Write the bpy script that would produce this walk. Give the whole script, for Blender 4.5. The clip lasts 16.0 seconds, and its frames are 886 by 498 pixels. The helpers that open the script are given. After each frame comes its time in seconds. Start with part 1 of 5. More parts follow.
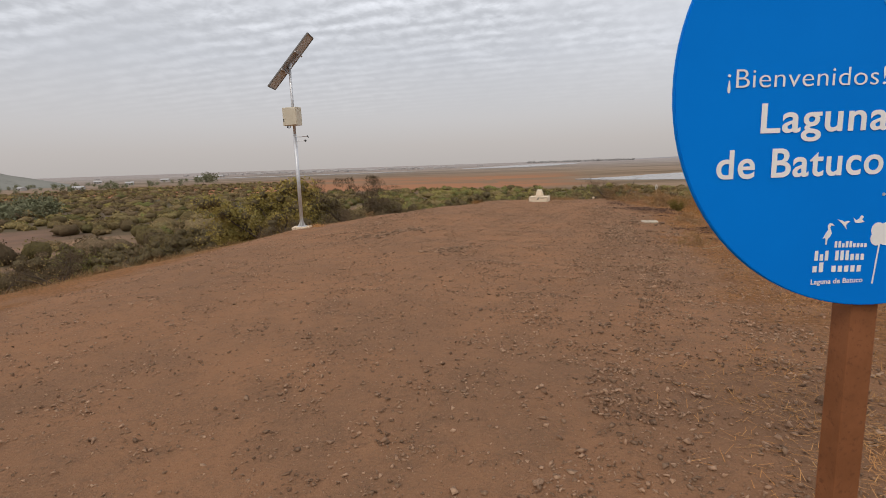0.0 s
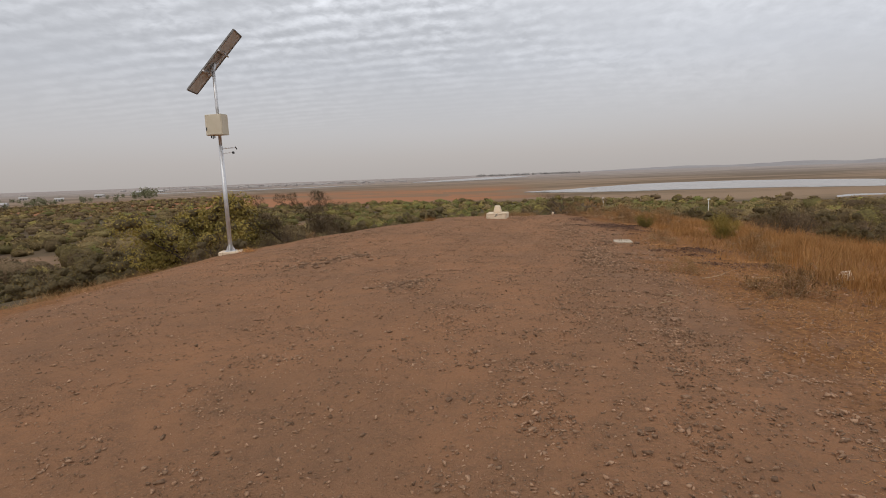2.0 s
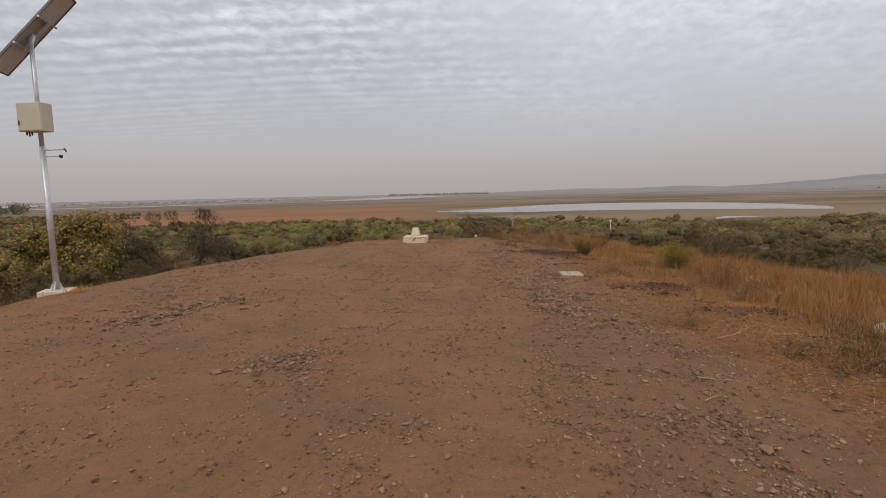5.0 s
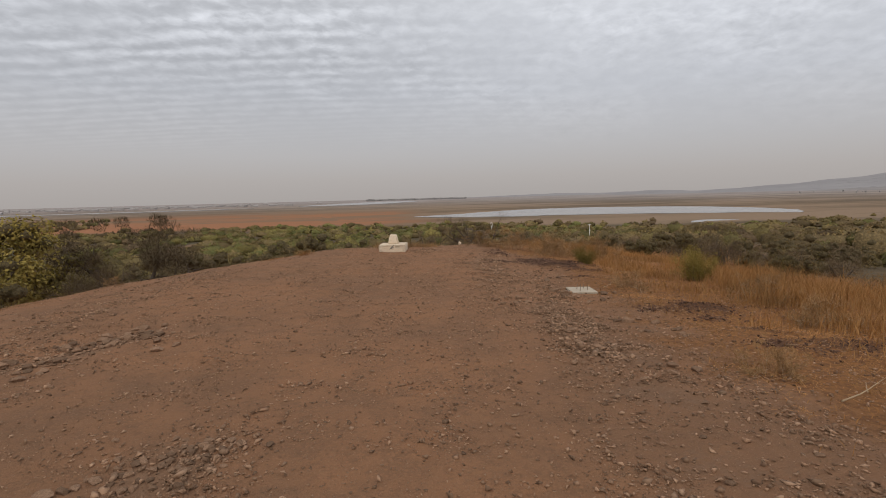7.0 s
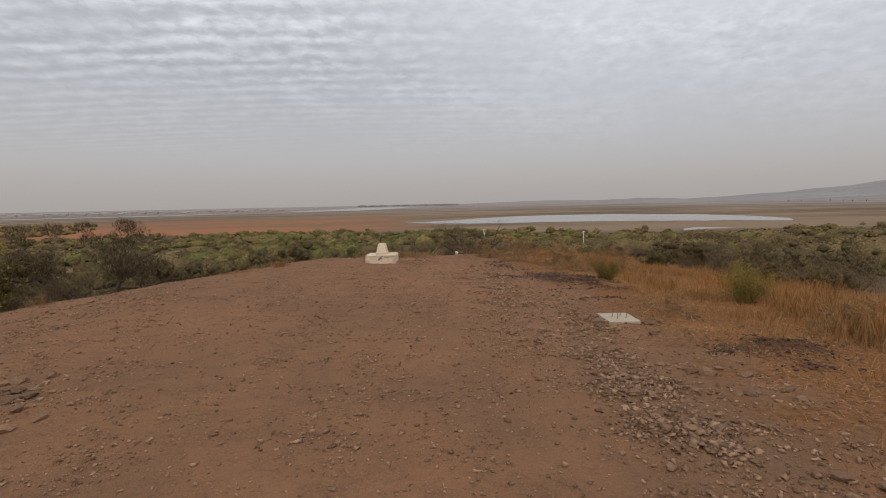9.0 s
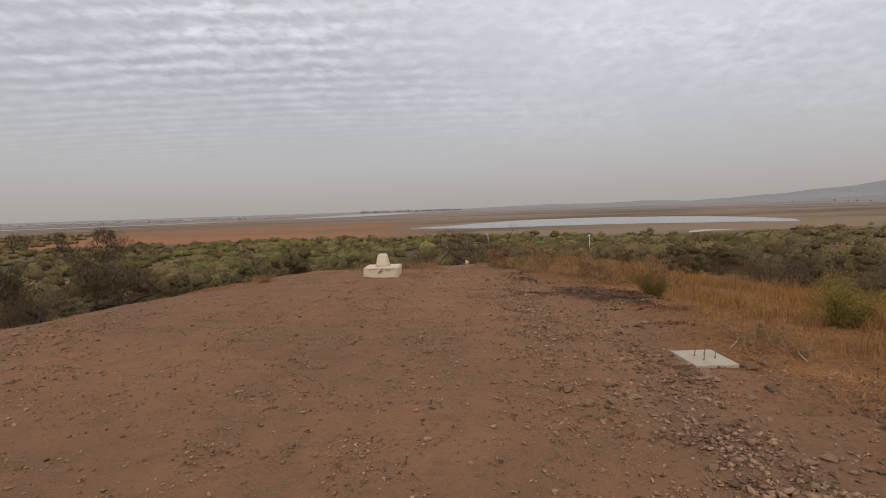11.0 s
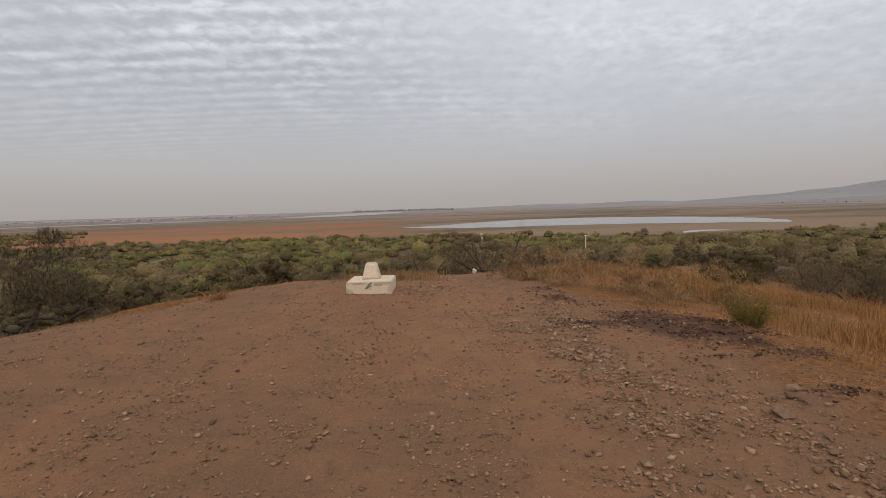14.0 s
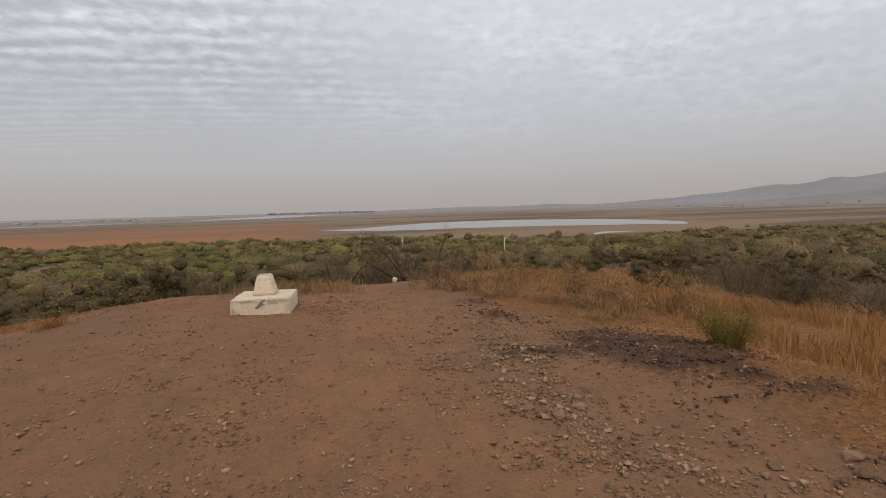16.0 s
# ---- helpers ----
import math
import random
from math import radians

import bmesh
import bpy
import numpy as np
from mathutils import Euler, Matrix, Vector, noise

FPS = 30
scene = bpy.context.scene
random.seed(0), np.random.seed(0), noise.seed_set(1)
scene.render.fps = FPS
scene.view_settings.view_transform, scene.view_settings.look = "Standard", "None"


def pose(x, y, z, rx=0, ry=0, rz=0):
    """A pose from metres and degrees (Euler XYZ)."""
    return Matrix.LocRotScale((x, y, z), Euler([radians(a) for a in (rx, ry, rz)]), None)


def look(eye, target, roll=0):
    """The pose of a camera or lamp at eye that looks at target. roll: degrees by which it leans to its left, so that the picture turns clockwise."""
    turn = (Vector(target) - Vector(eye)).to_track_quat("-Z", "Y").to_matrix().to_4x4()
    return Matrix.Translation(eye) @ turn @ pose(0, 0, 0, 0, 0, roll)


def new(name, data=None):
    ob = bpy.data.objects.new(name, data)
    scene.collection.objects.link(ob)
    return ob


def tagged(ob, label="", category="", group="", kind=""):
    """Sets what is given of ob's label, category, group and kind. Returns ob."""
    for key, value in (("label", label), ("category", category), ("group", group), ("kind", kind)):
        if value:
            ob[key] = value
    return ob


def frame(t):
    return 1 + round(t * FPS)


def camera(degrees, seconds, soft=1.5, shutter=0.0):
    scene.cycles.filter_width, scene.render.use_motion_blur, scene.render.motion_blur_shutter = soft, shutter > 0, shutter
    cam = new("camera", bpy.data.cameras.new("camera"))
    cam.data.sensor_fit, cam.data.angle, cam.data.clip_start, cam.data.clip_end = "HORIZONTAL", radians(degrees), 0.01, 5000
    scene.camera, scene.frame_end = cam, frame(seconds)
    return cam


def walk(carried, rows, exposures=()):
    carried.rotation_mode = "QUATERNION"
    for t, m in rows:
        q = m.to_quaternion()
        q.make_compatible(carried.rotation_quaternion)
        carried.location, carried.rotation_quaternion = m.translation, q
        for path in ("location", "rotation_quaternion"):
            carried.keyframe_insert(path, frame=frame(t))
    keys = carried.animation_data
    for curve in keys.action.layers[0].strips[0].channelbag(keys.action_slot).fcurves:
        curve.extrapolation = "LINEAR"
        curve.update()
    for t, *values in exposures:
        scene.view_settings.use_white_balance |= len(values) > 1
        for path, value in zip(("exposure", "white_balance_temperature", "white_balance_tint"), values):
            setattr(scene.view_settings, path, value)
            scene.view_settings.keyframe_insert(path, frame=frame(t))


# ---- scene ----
cam = camera(81.0, 16.0, soft=0.95)
PATH = [
    (0, (1.298, -0.783, 1.749), (1.114, 1.181, 1.423), -1.95),
    (0.5, (1.257, -0.297, 1.759), (1.124, 1.674, 1.446), -1.76),
    (1, (1.219, 0.188, 1.768), (1.131, 2.164, 1.472), -1.96),
    (1.5, (1.187, 0.673, 1.774), (1.148, 2.652, 1.487), -1.93),
    (2, (1.165, 1.159, 1.776), (1.166, 3.139, 1.494), -2.17),
    (2.5, (1.152, 1.648, 1.774), (1.202, 3.628, 1.496), -2.17),
    (3, (1.151, 2.141, 1.767), (1.275, 4.119, 1.500), -2.30),
    (3.5, (1.161, 2.636, 1.757), (1.360, 4.608, 1.494), -2.03),
    (4, (1.183, 3.133, 1.743), (1.443, 5.101, 1.496), -1.47),
    (6.5, (1.449, 5.640, 1.643), (1.853, 7.588, 1.439), -1.66),
    (7, (1.524, 6.140, 1.622), (1.947, 8.085, 1.420), -1.46),
    (7.5, (1.603, 6.639, 1.603), (2.043, 8.580, 1.409), -1.51),
    (8, (1.683, 7.135, 1.585), (2.121, 9.077, 1.397), -1.61),
    (8.5, (1.764, 7.628, 1.569), (2.217, 9.568, 1.385), -1.31),
    (9, (1.844, 8.119, 1.556), (2.299, 10.058, 1.378), -1.12),
    (11.5, (2.191, 10.523, 1.511), (2.639, 12.466, 1.354), -2.04),
    (12, (2.250, 10.992, 1.504), (2.714, 12.931, 1.347), -1.86),
    (12.5, (2.307, 11.456, 1.496), (2.767, 13.397, 1.341), -1.69),
    (13, (2.366, 11.915, 1.487), (2.825, 13.855, 1.331), -1.66),
    (13.5, (2.429, 12.366, 1.475), (2.884, 14.307, 1.318), -1.67),
    (14, (2.501, 12.808, 1.462), (2.974, 14.745, 1.301), -1.62),
    (14.5, (2.587, 13.239, 1.446), (3.110, 15.163, 1.286), -1.18),
    (15, (2.694, 13.654, 1.427), (3.267, 15.564, 1.269), -1.38),
    (15.5, (2.831, 14.050, 1.406), (3.498, 15.929, 1.250), -1.27),
    (16, (3.005, 14.421, 1.383), (3.769, 16.263, 1.224), -1.51),
]
walk(cam, [(t, look(eye, target, roll)) for t, eye, target, roll in PATH],
     [(0, 0.31), (1.5, 0.23), (3, 0.12), (5, 0.06), (8, 0.02), (16, 0.03)])

import math as _m


# ------------------------------------------------------------------ light
def build_world():
    w = bpy.data.worlds.new("overcast_sky")
    scene.world = w
    w.use_nodes = True
    nt = w.node_tree
    nt.nodes.clear()
    N, L = nt.nodes.new, nt.links.new
    out, bg = N("ShaderNodeOutputWorld"), N("ShaderNodeBackground")
    sky = N("ShaderNodeTexSky")
    sky.sky_type, sky.sun_disc = "NISHITA", False
    sky.sun_elevation, sky.sun_rotation = radians(42), radians(205)
    sky.dust_density = 3.0
    dim = N("ShaderNodeVectorMath")
    dim.operation = "SCALE"
    dim.inputs["Scale"].default_value = 0.10
    L(sky.outputs[0], dim.inputs[0])
    tc, sep = N("ShaderNodeTexCoord"), N("ShaderNodeSeparateXYZ")
    L(tc.outputs["Generated"], sep.inputs[0])

    def ramp(src, stops):
        r = N("ShaderNodeValToRGB")
        e = r.color_ramp.elements
        while len(e) < len(stops):
            e.new(0.5)
        for el, (p, c) in zip(e, stops):
            el.position, el.color = p, (*c, 1) if len(c) == 3 else c
        L(src, r.inputs[0])
        return r.outputs[0]

    def math_node(op, a, b=None, clamp=False):
        m = N("ShaderNodeMath")
        m.operation, m.use_clamp = op, clamp
        for i, v in enumerate((a, b)):
            if v is None:
                continue
            if isinstance(v, (int, float)):
                m.inputs[i].default_value = v
            else:
                L(v, m.inputs[i])
        return m.outputs[0]

    z = sep.outputs[2]
    base = ramp(z, [(0.0, (0.405, 0.375, 0.360)), (0.035, (0.43, 0.40, 0.388)), (0.10, (0.478, 0.468, 0.478)),
                    (0.19, (0.56, 0.57, 0.605)), (0.30, (0.68, 0.695, 0.735)), (0.42, (0.77, 0.785, 0.82)), (1.0, (0.80, 0.82, 0.86))])
    # cloud deck seen in perspective
    den = math_node("ADD", z, 0.06)
    px, py = math_node("DIVIDE", sep.outputs[0], den), math_node("DIVIDE", sep.outputs[1], den)
    deck = N("ShaderNodeCombineXYZ")
    L(px, deck.inputs[0]), L(py, deck.inputs[1])
    mp = N("ShaderNodeMapping")
    mp.inputs["Rotation"].default_value = (0, 0, radians(10))
    L(deck.outputs[0], mp.inputs[0])
    wave = N("ShaderNodeTexWave")
    wave.wave_type, wave.bands_direction, wave.wave_profile = "BANDS", "Y", "SIN"
    for k, v in (("Scale", 1.45), ("Distortion", 4.2), ("Detail", 4.0), ("Detail Scale", 1.9), ("Detail Roughness", 0.6)):
        wave.inputs[k].default_value = v
    L(mp.outputs[0], wave.inputs[0])
    # small cloudlets, rounder than the deck's perspective would make them
    cm = N("ShaderNodeMapping")
    cm.inputs["Scale"].default_value = (1.0, 1.0, 2.3)
    cm.inputs["Rotation"].default_value = (0, radians(14), 0)
    L(tc.outputs["Generated"], cm.inputs[0])
    cells = N("ShaderNodeTexNoise")
    for k, v in (("Scale", 34.0), ("Detail", 3.0), ("Roughness", 0.55), ("Distortion", 0.25)):
        cells.inputs[k].default_value = v
    L(cm.outputs[0], cells.inputs[0])
    big = N("ShaderNodeTexNoise")
    for k, v in (("Scale", 2.6), ("Detail", 3.0), ("Roughness", 0.5), ("Distortion", 0.4)):
        big.inputs[k].default_value = v
    L(cm.outputs[0], big.inputs[0])
    patch = ramp(big.outputs[0], [(0.38, (0, 0, 0)), (0.62, (1, 1, 1))])
    west = ramp(sep.outputs[0], [(0.0, (1, 1, 1)), (0.45, (0.12, 0.12, 0.12))])
    streaks = math_node("MULTIPLY", math_node("MULTIPLY", math_node("SUBTRACT", wave.outputs["Fac"], 0.5), 0.26), west)
    streaks = math_node("MULTIPLY", streaks, math_node("ADD", math_node("MULTIPLY", cells.outputs[0], 3.0), -0.5, True))
    fleck = math_node("MULTIPLY", math_node("SUBTRACT", cells.outputs[0], 0.5), 0.75)
    both = math_node("MULTIPLY", math_node("ADD", streaks, fleck), math_node("ADD", math_node("MULTIPLY", patch, 0.7), 0.3))
    soft = math_node("MULTIPLY", math_node("SUBTRACT", big.outputs[0], 0.5), 0.32)
    fade = ramp(z, [(0.08, (0, 0, 0)), (0.24, (1, 1, 1))])
    soft = math_node("SUBTRACT", soft, math_node("MULTIPLY", west, 0.19))
    gain = math_node("ADD", math_node("MULTIPLY", math_node("ADD", both, soft), fade), 1.02)
    lit = N("ShaderNodeVectorMath")
    lit.operation = "SCALE"
    L(base, lit.inputs[0]), L(gain, lit.inputs["Scale"])
    mix = N("ShaderNodeMix")
    mix.data_type = "RGBA"
    mix.inputs[0].default_value = 0.93
    L(dim.outputs[0], mix.inputs[6]), L(lit.outputs[0], mix.inputs[7])
    L(mix.outputs[2], bg.inputs[0])
    bg.inputs[1].default_value = 1.0
    L(bg.outputs[0], out.inputs[0])


build_world()
sun = new("sun", bpy.data.lights.new("sun", "SUN"))
sun.data.energy, sun.data.angle, sun.data.color = 0.8, radians(25), (1.0, 0.93, 0.84)
sun.matrix_world = look((0, 0, 0), (0.32, 0.66, -0.72))


# ------------------------------------------------------------------ materials
class Nodes:
    """A short hand for node materials."""

    def __init__(self, name, rough=0.9, spec=0.2, metal=0.0):
        self.m = bpy.data.materials.new(name)
        self.m.use_nodes = True
        self.t = self.m.node_tree
        self.b = self.t.nodes["Principled BSDF"]
        self.b.inputs["Roughness"].default_value = rough
        self.b.inputs["Specular IOR Level"].default_value = spec
        self.b.inputs["Metallic"].default_value = metal
        self.pos = self.n("ShaderNodeTexCoord").outputs["Object"]

    def n(self, kind):
        return self.t.nodes.new(kind)

    def l(self, a, b):
        self.t.links.new(a, b)

    def noise(self, scale, detail=4.0, rough=0.6, dist=0.0, vec=None):
        k = self.n("ShaderNodeTexNoise")
        for key, v in (("Scale", scale), ("Detail", detail), ("Roughness", rough), ("Distortion", dist)):
            k.inputs[key].default_value = v
        self.l(vec or self.pos, k.inputs["Vector"])
        return k.outputs[0]

    def cells(self, scale):
        k = self.n("ShaderNodeTexVoronoi")
        k.inputs["Scale"].default_value = scale
        k.inputs["Randomness"].default_value = 1.0
        self.l(self.pos, k.inputs["Vector"])
        return k.outputs["Distance"], k.outputs["Color"]

    def ramp(self, src, lo, hi, a=0.0, b=1.0):
        r = self.n("ShaderNodeMapRange")
        r.interpolation_type = "SMOOTHSTEP"
        for key, v in (("From Min", lo), ("From Max", hi), ("To Min", a), ("To Max", b)):
            r.inputs[key].default_value = v
        self.l(src, r.inputs[0])
        return r.outputs[0]

    def mix(self, fac, a, b, mode="MIX"):
        k = self.n("ShaderNodeMix")
        k.data_type, k.blend_type = "RGBA", mode
        for i, v in ((0, fac), (6, a), (7, b)):
            if isinstance(v, (int, float)):
                k.inputs[i].default_value = v
            elif isinstance(v, tuple):
                k.inputs[i].default_value = (*v, 1)
            else:
                self.l(v, k.inputs[i])
        return k.outputs[2]

    def math(self, op, a, b, clamp=False):
        k = self.n("ShaderNodeMath")
        k.operation, k.use_clamp = op, clamp
        for i, v in ((0, a), (1, b)):
            if isinstance(v, (int, float)):
                k.inputs[i].default_value = v
            else:
                self.l(v, k.inputs[i])
        return k.outputs[0]

    def attr(self, name):
        k = self.n("ShaderNodeAttribute")
        k.attribute_name = name
        return k.outputs["Fac"]

    def island(self):
        return self.n("ShaderNodeNewGeometry").outputs["Random Per Island"]

    def rand(self):
        return self.n("ShaderNodeObjectInfo").outputs["Random"]

    def color(self, c):
        self.l(c, self.b.inputs["Base Color"])
        return self

    def bump(self, h, strength=0.4, dist=0.02):
        k = self.n("ShaderNodeBump")
        k.inputs["Strength"].default_value, k.inputs["Distance"].default_value = strength, dist
        self.l(h, k.inputs["Height"])
        self.l(k.outputs[0], self.b.inputs["Normal"])
        return self


def mottled(name, c1, c2, c3=None, s1=3.0, s2=40.0, rough=0.85, spec=0.2, metal=0.0, bump=0.3, dist=0.01, per=None, per_amount=0.3):
    k = Nodes(name, rough, spec, metal)
    c = k.mix(k.ramp(k.noise(s1), 0.35, 0.65), c1, c2)
    fine = k.noise(s2, 5.0, 0.65)
    if c3:
        c = k.mix(k.ramp(fine, 0.52, 0.72), c, c3)
    if per:
        r = k.island() if per == "island" else k.rand()
        v = k.ramp(r, 0, 1, 1 - per_amount, 1 + per_amount)
        cc = k.n("ShaderNodeVectorMath")
        cc.operation = "SCALE"
        k.l(c, cc.inputs[0]), k.l(v, cc.inputs["Scale"])
        c = cc.outputs[0]
    k.color(c)
    k.bump(fine, bump, dist)
    return k.m


def leaf_material(name, c1, c2, c3, s=0.35, tone=None, gap_shade=None):
    k = Nodes(name, 0.85, 0.03)
    c = k.mix(k.ramp(k.noise(s, 2.0), 0.38, 0.62), c1, c2)
    if tone:
        t = k.attr("tone")
        c = k.mix(k.ramp(t, 0.0, 0.3), tone[0], c)
        c = k.mix(k.ramp(t, 0.5, 0.7), c, tone[1])
        c = k.mix(k.ramp(t, 0.8, 0.95), c, tone[2])
        v = k.n("ShaderNodeVectorMath")
        v.operation = "SCALE"
        k.l(c, v.inputs[0]), k.l(k.ramp(k.attr("light"), 0, 1, 0.74, 1.62), v.inputs["Scale"])
        c = v.outputs[0]
    c = k.mix(k.ramp(k.island(), 0.5, 1.0, 0, 0.35 if tone else 0.7), c, c3)
    if not tone:
        v = k.n("ShaderNodeVectorMath")
        v.operation = "SCALE"
        k.l(c, v.inputs[0]), k.l(k.ramp(k.rand(), 0, 1, 0.75, 1.3), v.inputs["Scale"])
        c = v.outputs[0]
    if gap_shade:
        # shade between inner twigs, put into the colour of the bump's hollows
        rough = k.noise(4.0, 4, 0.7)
        c = k.mix(k.ramp(rough, 0.42, 0.62, 0.6, 0.0), c, gap_shade)
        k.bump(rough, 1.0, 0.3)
    k.color(c)
    return k.m


def ground_material():
    k = Nodes("hilltop_earth", 0.95, 0.1)
    n_big, n_mid, n_fine, n_grit = k.noise(0.35, 4), k.noise(1.7, 5, 0.65, 0.4), k.noise(14, 6, 0.7), k.noise(70, 4, 0.7)
    dirt = k.mix(k.ramp(n_big, 0.36, 0.64), (0.345, 0.174, 0.091), (0.272, 0.146, 0.082))
    dirt = k.mix(k.ramp(n_mid, 0.46, 0.70, 0, 0.35), dirt, (0.363, 0.182, 0.092))
    dirt = k.mix(k.ramp(n_fine, 0.50, 0.68, 0, 0.65), dirt, (0.232, 0.126, 0.072))
    dirt = k.mix(k.ramp(n_grit, 0.56, 0.70, 0, 0.6), dirt, (0.433, 0.258, 0.152))
    # grit pressed into the soil
    d1, h1 = k.cells(34)
    d2, h2 = k.cells(85)
    some = k.ramp(k.noise(2.6, 4, 0.7), 0.42, 0.62)
    g1 = k.math("MULTIPLY", k.ramp(d1, 0.16, 0.30, 1, 0), k.math("MULTIPLY", k.ramp(h1, 0.45, 0.6), some))
    g2 = k.math("MULTIPLY", k.ramp(d2, 0.18, 0.36, 1, 0), k.ramp(h2, 0.42, 0.6))
    dirt = k.mix(k.math("MULTIPLY", k.ramp(d1, 0.30, 0.5, 0, 0.38), some), dirt, (0.191, 0.113, 0.069))
    dirt = k.mix(k.math("MULTIPLY", g2, 0.5), dirt, (0.371, 0.241, 0.152))
    dirt = k.mix(k.math("MULTIPLY", g1, 0.75), dirt, k.mix(h1, (0.206, 0.128, 0.083), (0.453, 0.305, 0.202)))
    edge = k.math("MULTIPLY", k.math("SUBTRACT", n_mid, 0.5), 0.9)
    edge2 = k.math("MULTIPLY", k.math("SUBTRACT", n_fine, 0.5), 1.2)

    def zone(name, lo=0.35, hi=0.65):
        return k.ramp(k.math("ADD", k.math("ADD", k.attr(name), edge), edge2), lo, hi)

    gravel = k.mix(k.ramp(n_fine, 0.4, 0.65), (0.206, 0.124, 0.078), (0.305, 0.192, 0.124))
    c = k.mix(k.math("MULTIPLY", zone("gravel", 0.3, 0.8), 0.5), dirt, gravel)
    straw = k.mix(k.ramp(n_fine, 0.38, 0.62), (0.33, 0.147, 0.052), (0.19, 0.090, 0.040))
    c = k.mix(k.math("MULTIPLY", zone("straw", 0.25, 0.85), 0.85), c, straw)
    c = k.mix(k.math("MULTIPLY", zone("dark", 0.30, 0.85), 0.8), c, (0.095, 0.052, 0.036))
    # the plain below
    pb, pm = k.noise(0.012, 4, 0.6), k.noise(0.09, 5, 0.65)
    plain = k.mix(k.ramp(pb, 0.4, 0.6), (0.120, 0.085, 0.050), (0.095, 0.078, 0.044))
    plain = k.mix(k.ramp(pm, 0.55, 0.75, 0, 0.7), plain, (0.21, 0.14, 0.085))
    c = k.mix(k.attr("plain"), c, plain)
    c = k.mix(k.attr("field"), c, k.mix(k.ramp(pm, 0.4, 0.6), (0.21, 0.12, 0.08), (0.17, 0.105, 0.072)))
    c = k.mix(k.attr("sand"), c, k.mix(k.ramp(pm, 0.4, 0.65), (0.32, 0.19, 0.115), (0.25, 0.155, 0.095)))
    pmv = k.n("ShaderNodeMapping")
    pmv.inputs["Scale"].default_value = (0.003, 0.013, 1)
    k.l(k.pos, pmv.inputs[0])
    bands = k.noise(1.0, 7, 0.68, 0.35, pmv.outputs[0])
    marsh = k.mix(k.ramp(bands, 0.42, 0.58), (0.40, 0.165, 0.076), (0.205, 0.125, 0.072))
    marsh2 = k.mix(k.ramp(bands, 0.42, 0.6), (0.140, 0.098, 0.060), (0.265, 0.180, 0.115))
    c = k.mix(k.attr("marsh"), c, k.mix(k.attr("orange"), marsh2, marsh))
    # haze painted into the far plain's base colour, paler with distance
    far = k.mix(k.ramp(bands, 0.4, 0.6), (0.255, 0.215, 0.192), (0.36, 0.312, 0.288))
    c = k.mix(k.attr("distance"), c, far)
    k.color(c)
    h = k.math("ADD", k.math("MULTIPLY", n_fine, 0.7), k.math("MULTIPLY", n_grit, 0.5))
    h = k.math("ADD", h, k.math("ADD", k.math("MULTIPLY", g1, 0.5), k.math("MULTIPLY", g2, 0.2)))
    k.bump(h, 1.0, 0.035)
    return k.m


M_GROUND = ground_material()
M_STONE = mottled("greybrown_stone", (0.275, 0.163, 0.098), (0.38, 0.238, 0.150), (0.155, 0.090, 0.055), 4, 30, 0.92, 0.12, per="island", per_amount=0.38)
M_ROCK = mottled("weathered_rock", (0.205, 0.121, 0.074), (0.28, 0.173, 0.108), (0.125, 0.074, 0.047), 5, 28, 0.92, 0.15, per="object", per_amount=0.3, bump=0.5)
M_CONCRETE = mottled("whitewashed_concrete", (0.70, 0.56, 0.41), (0.76, 0.63, 0.475), (0.47, 0.36, 0.25), 5, 22, 0.9, 0.2, bump=0.35)
M_SLAB = mottled("pale_concrete", (0.44, 0.36, 0.27), (0.49, 0.41, 0.315), (0.35, 0.28, 0.205), 5, 40, 0.9, 0.2, bump=0.25)
M_STAIN = mottled("grey_stain", (0.20, 0.17, 0.14), (0.30, 0.26, 0.21), None, 12, 60)
M_GALV = mottled("galvanised_steel", (0.55, 0.55, 0.56), (0.64, 0.64, 0.65), (0.46, 0.46, 0.47), 8, 60, 0.45, 0.5, 0.6, bump=0.05)
M_BOX = mottled("beige_painted_steel", (0.56, 0.50, 0.38), (0.60, 0.54, 0.42), None, 3, 30, 0.5, 0.4, bump=0.04)
M_PANELBACK = mottled("grey_panel_backsheet", (0.50, 0.475, 0.44), (0.56, 0.535, 0.50), None, 3, 40, 0.7, 0.3, bump=0.03)
M_PANELDARK = mottled("brown_panel_backsheet", (0.37, 0.355, 0.335), (0.42, 0.405, 0.385), None, 3, 40, 0.7, 0.3, bump=0.03)
M_CELLS = mottled("solar_cells", (0.015, 0.02, 0.05), (0.02, 0.03, 0.07), None, 6, 40, 0.15, 0.6, bump=0.0)
M_ALU = mottled("aluminium_frame", (0.62, 0.60, 0.57), (0.70, 0.68, 0.65), None, 6, 40, 0.4, 0.5, 0.5, bump=0.03)
M_FRAME = mottled("dark_anodised_frame", (0.16, 0.15, 0.14), (0.20, 0.19, 0.18), None, 6, 40, 0.45, 0.4, 0.3, bump=0.02)
M_BLACK = mottled("black_plastic", (0.02, 0.02, 0.02), (0.03, 0.03, 0.03), None, 6, 40, 0.5, 0.4, bump=0.03)
M_RUST = mottled("rusty_bolt_steel", (0.24, 0.175, 0.125), (0.30, 0.22, 0.16), None, 20, 90, 0.8, 0.3, 0.3)
M_BLUE = mottled("blue_enamel", (0.0008, 0.195, 0.72), (0.001, 0.21, 0.76), None, 1.2, 60, 0.6, 0.04, bump=0.02)
M_CYAN = mottled("light_blue_ink", (0.03, 0.36, 0.75), (0.04, 0.40, 0.80), None, 3, 60, 0.5, 0.3, bump=0.0)
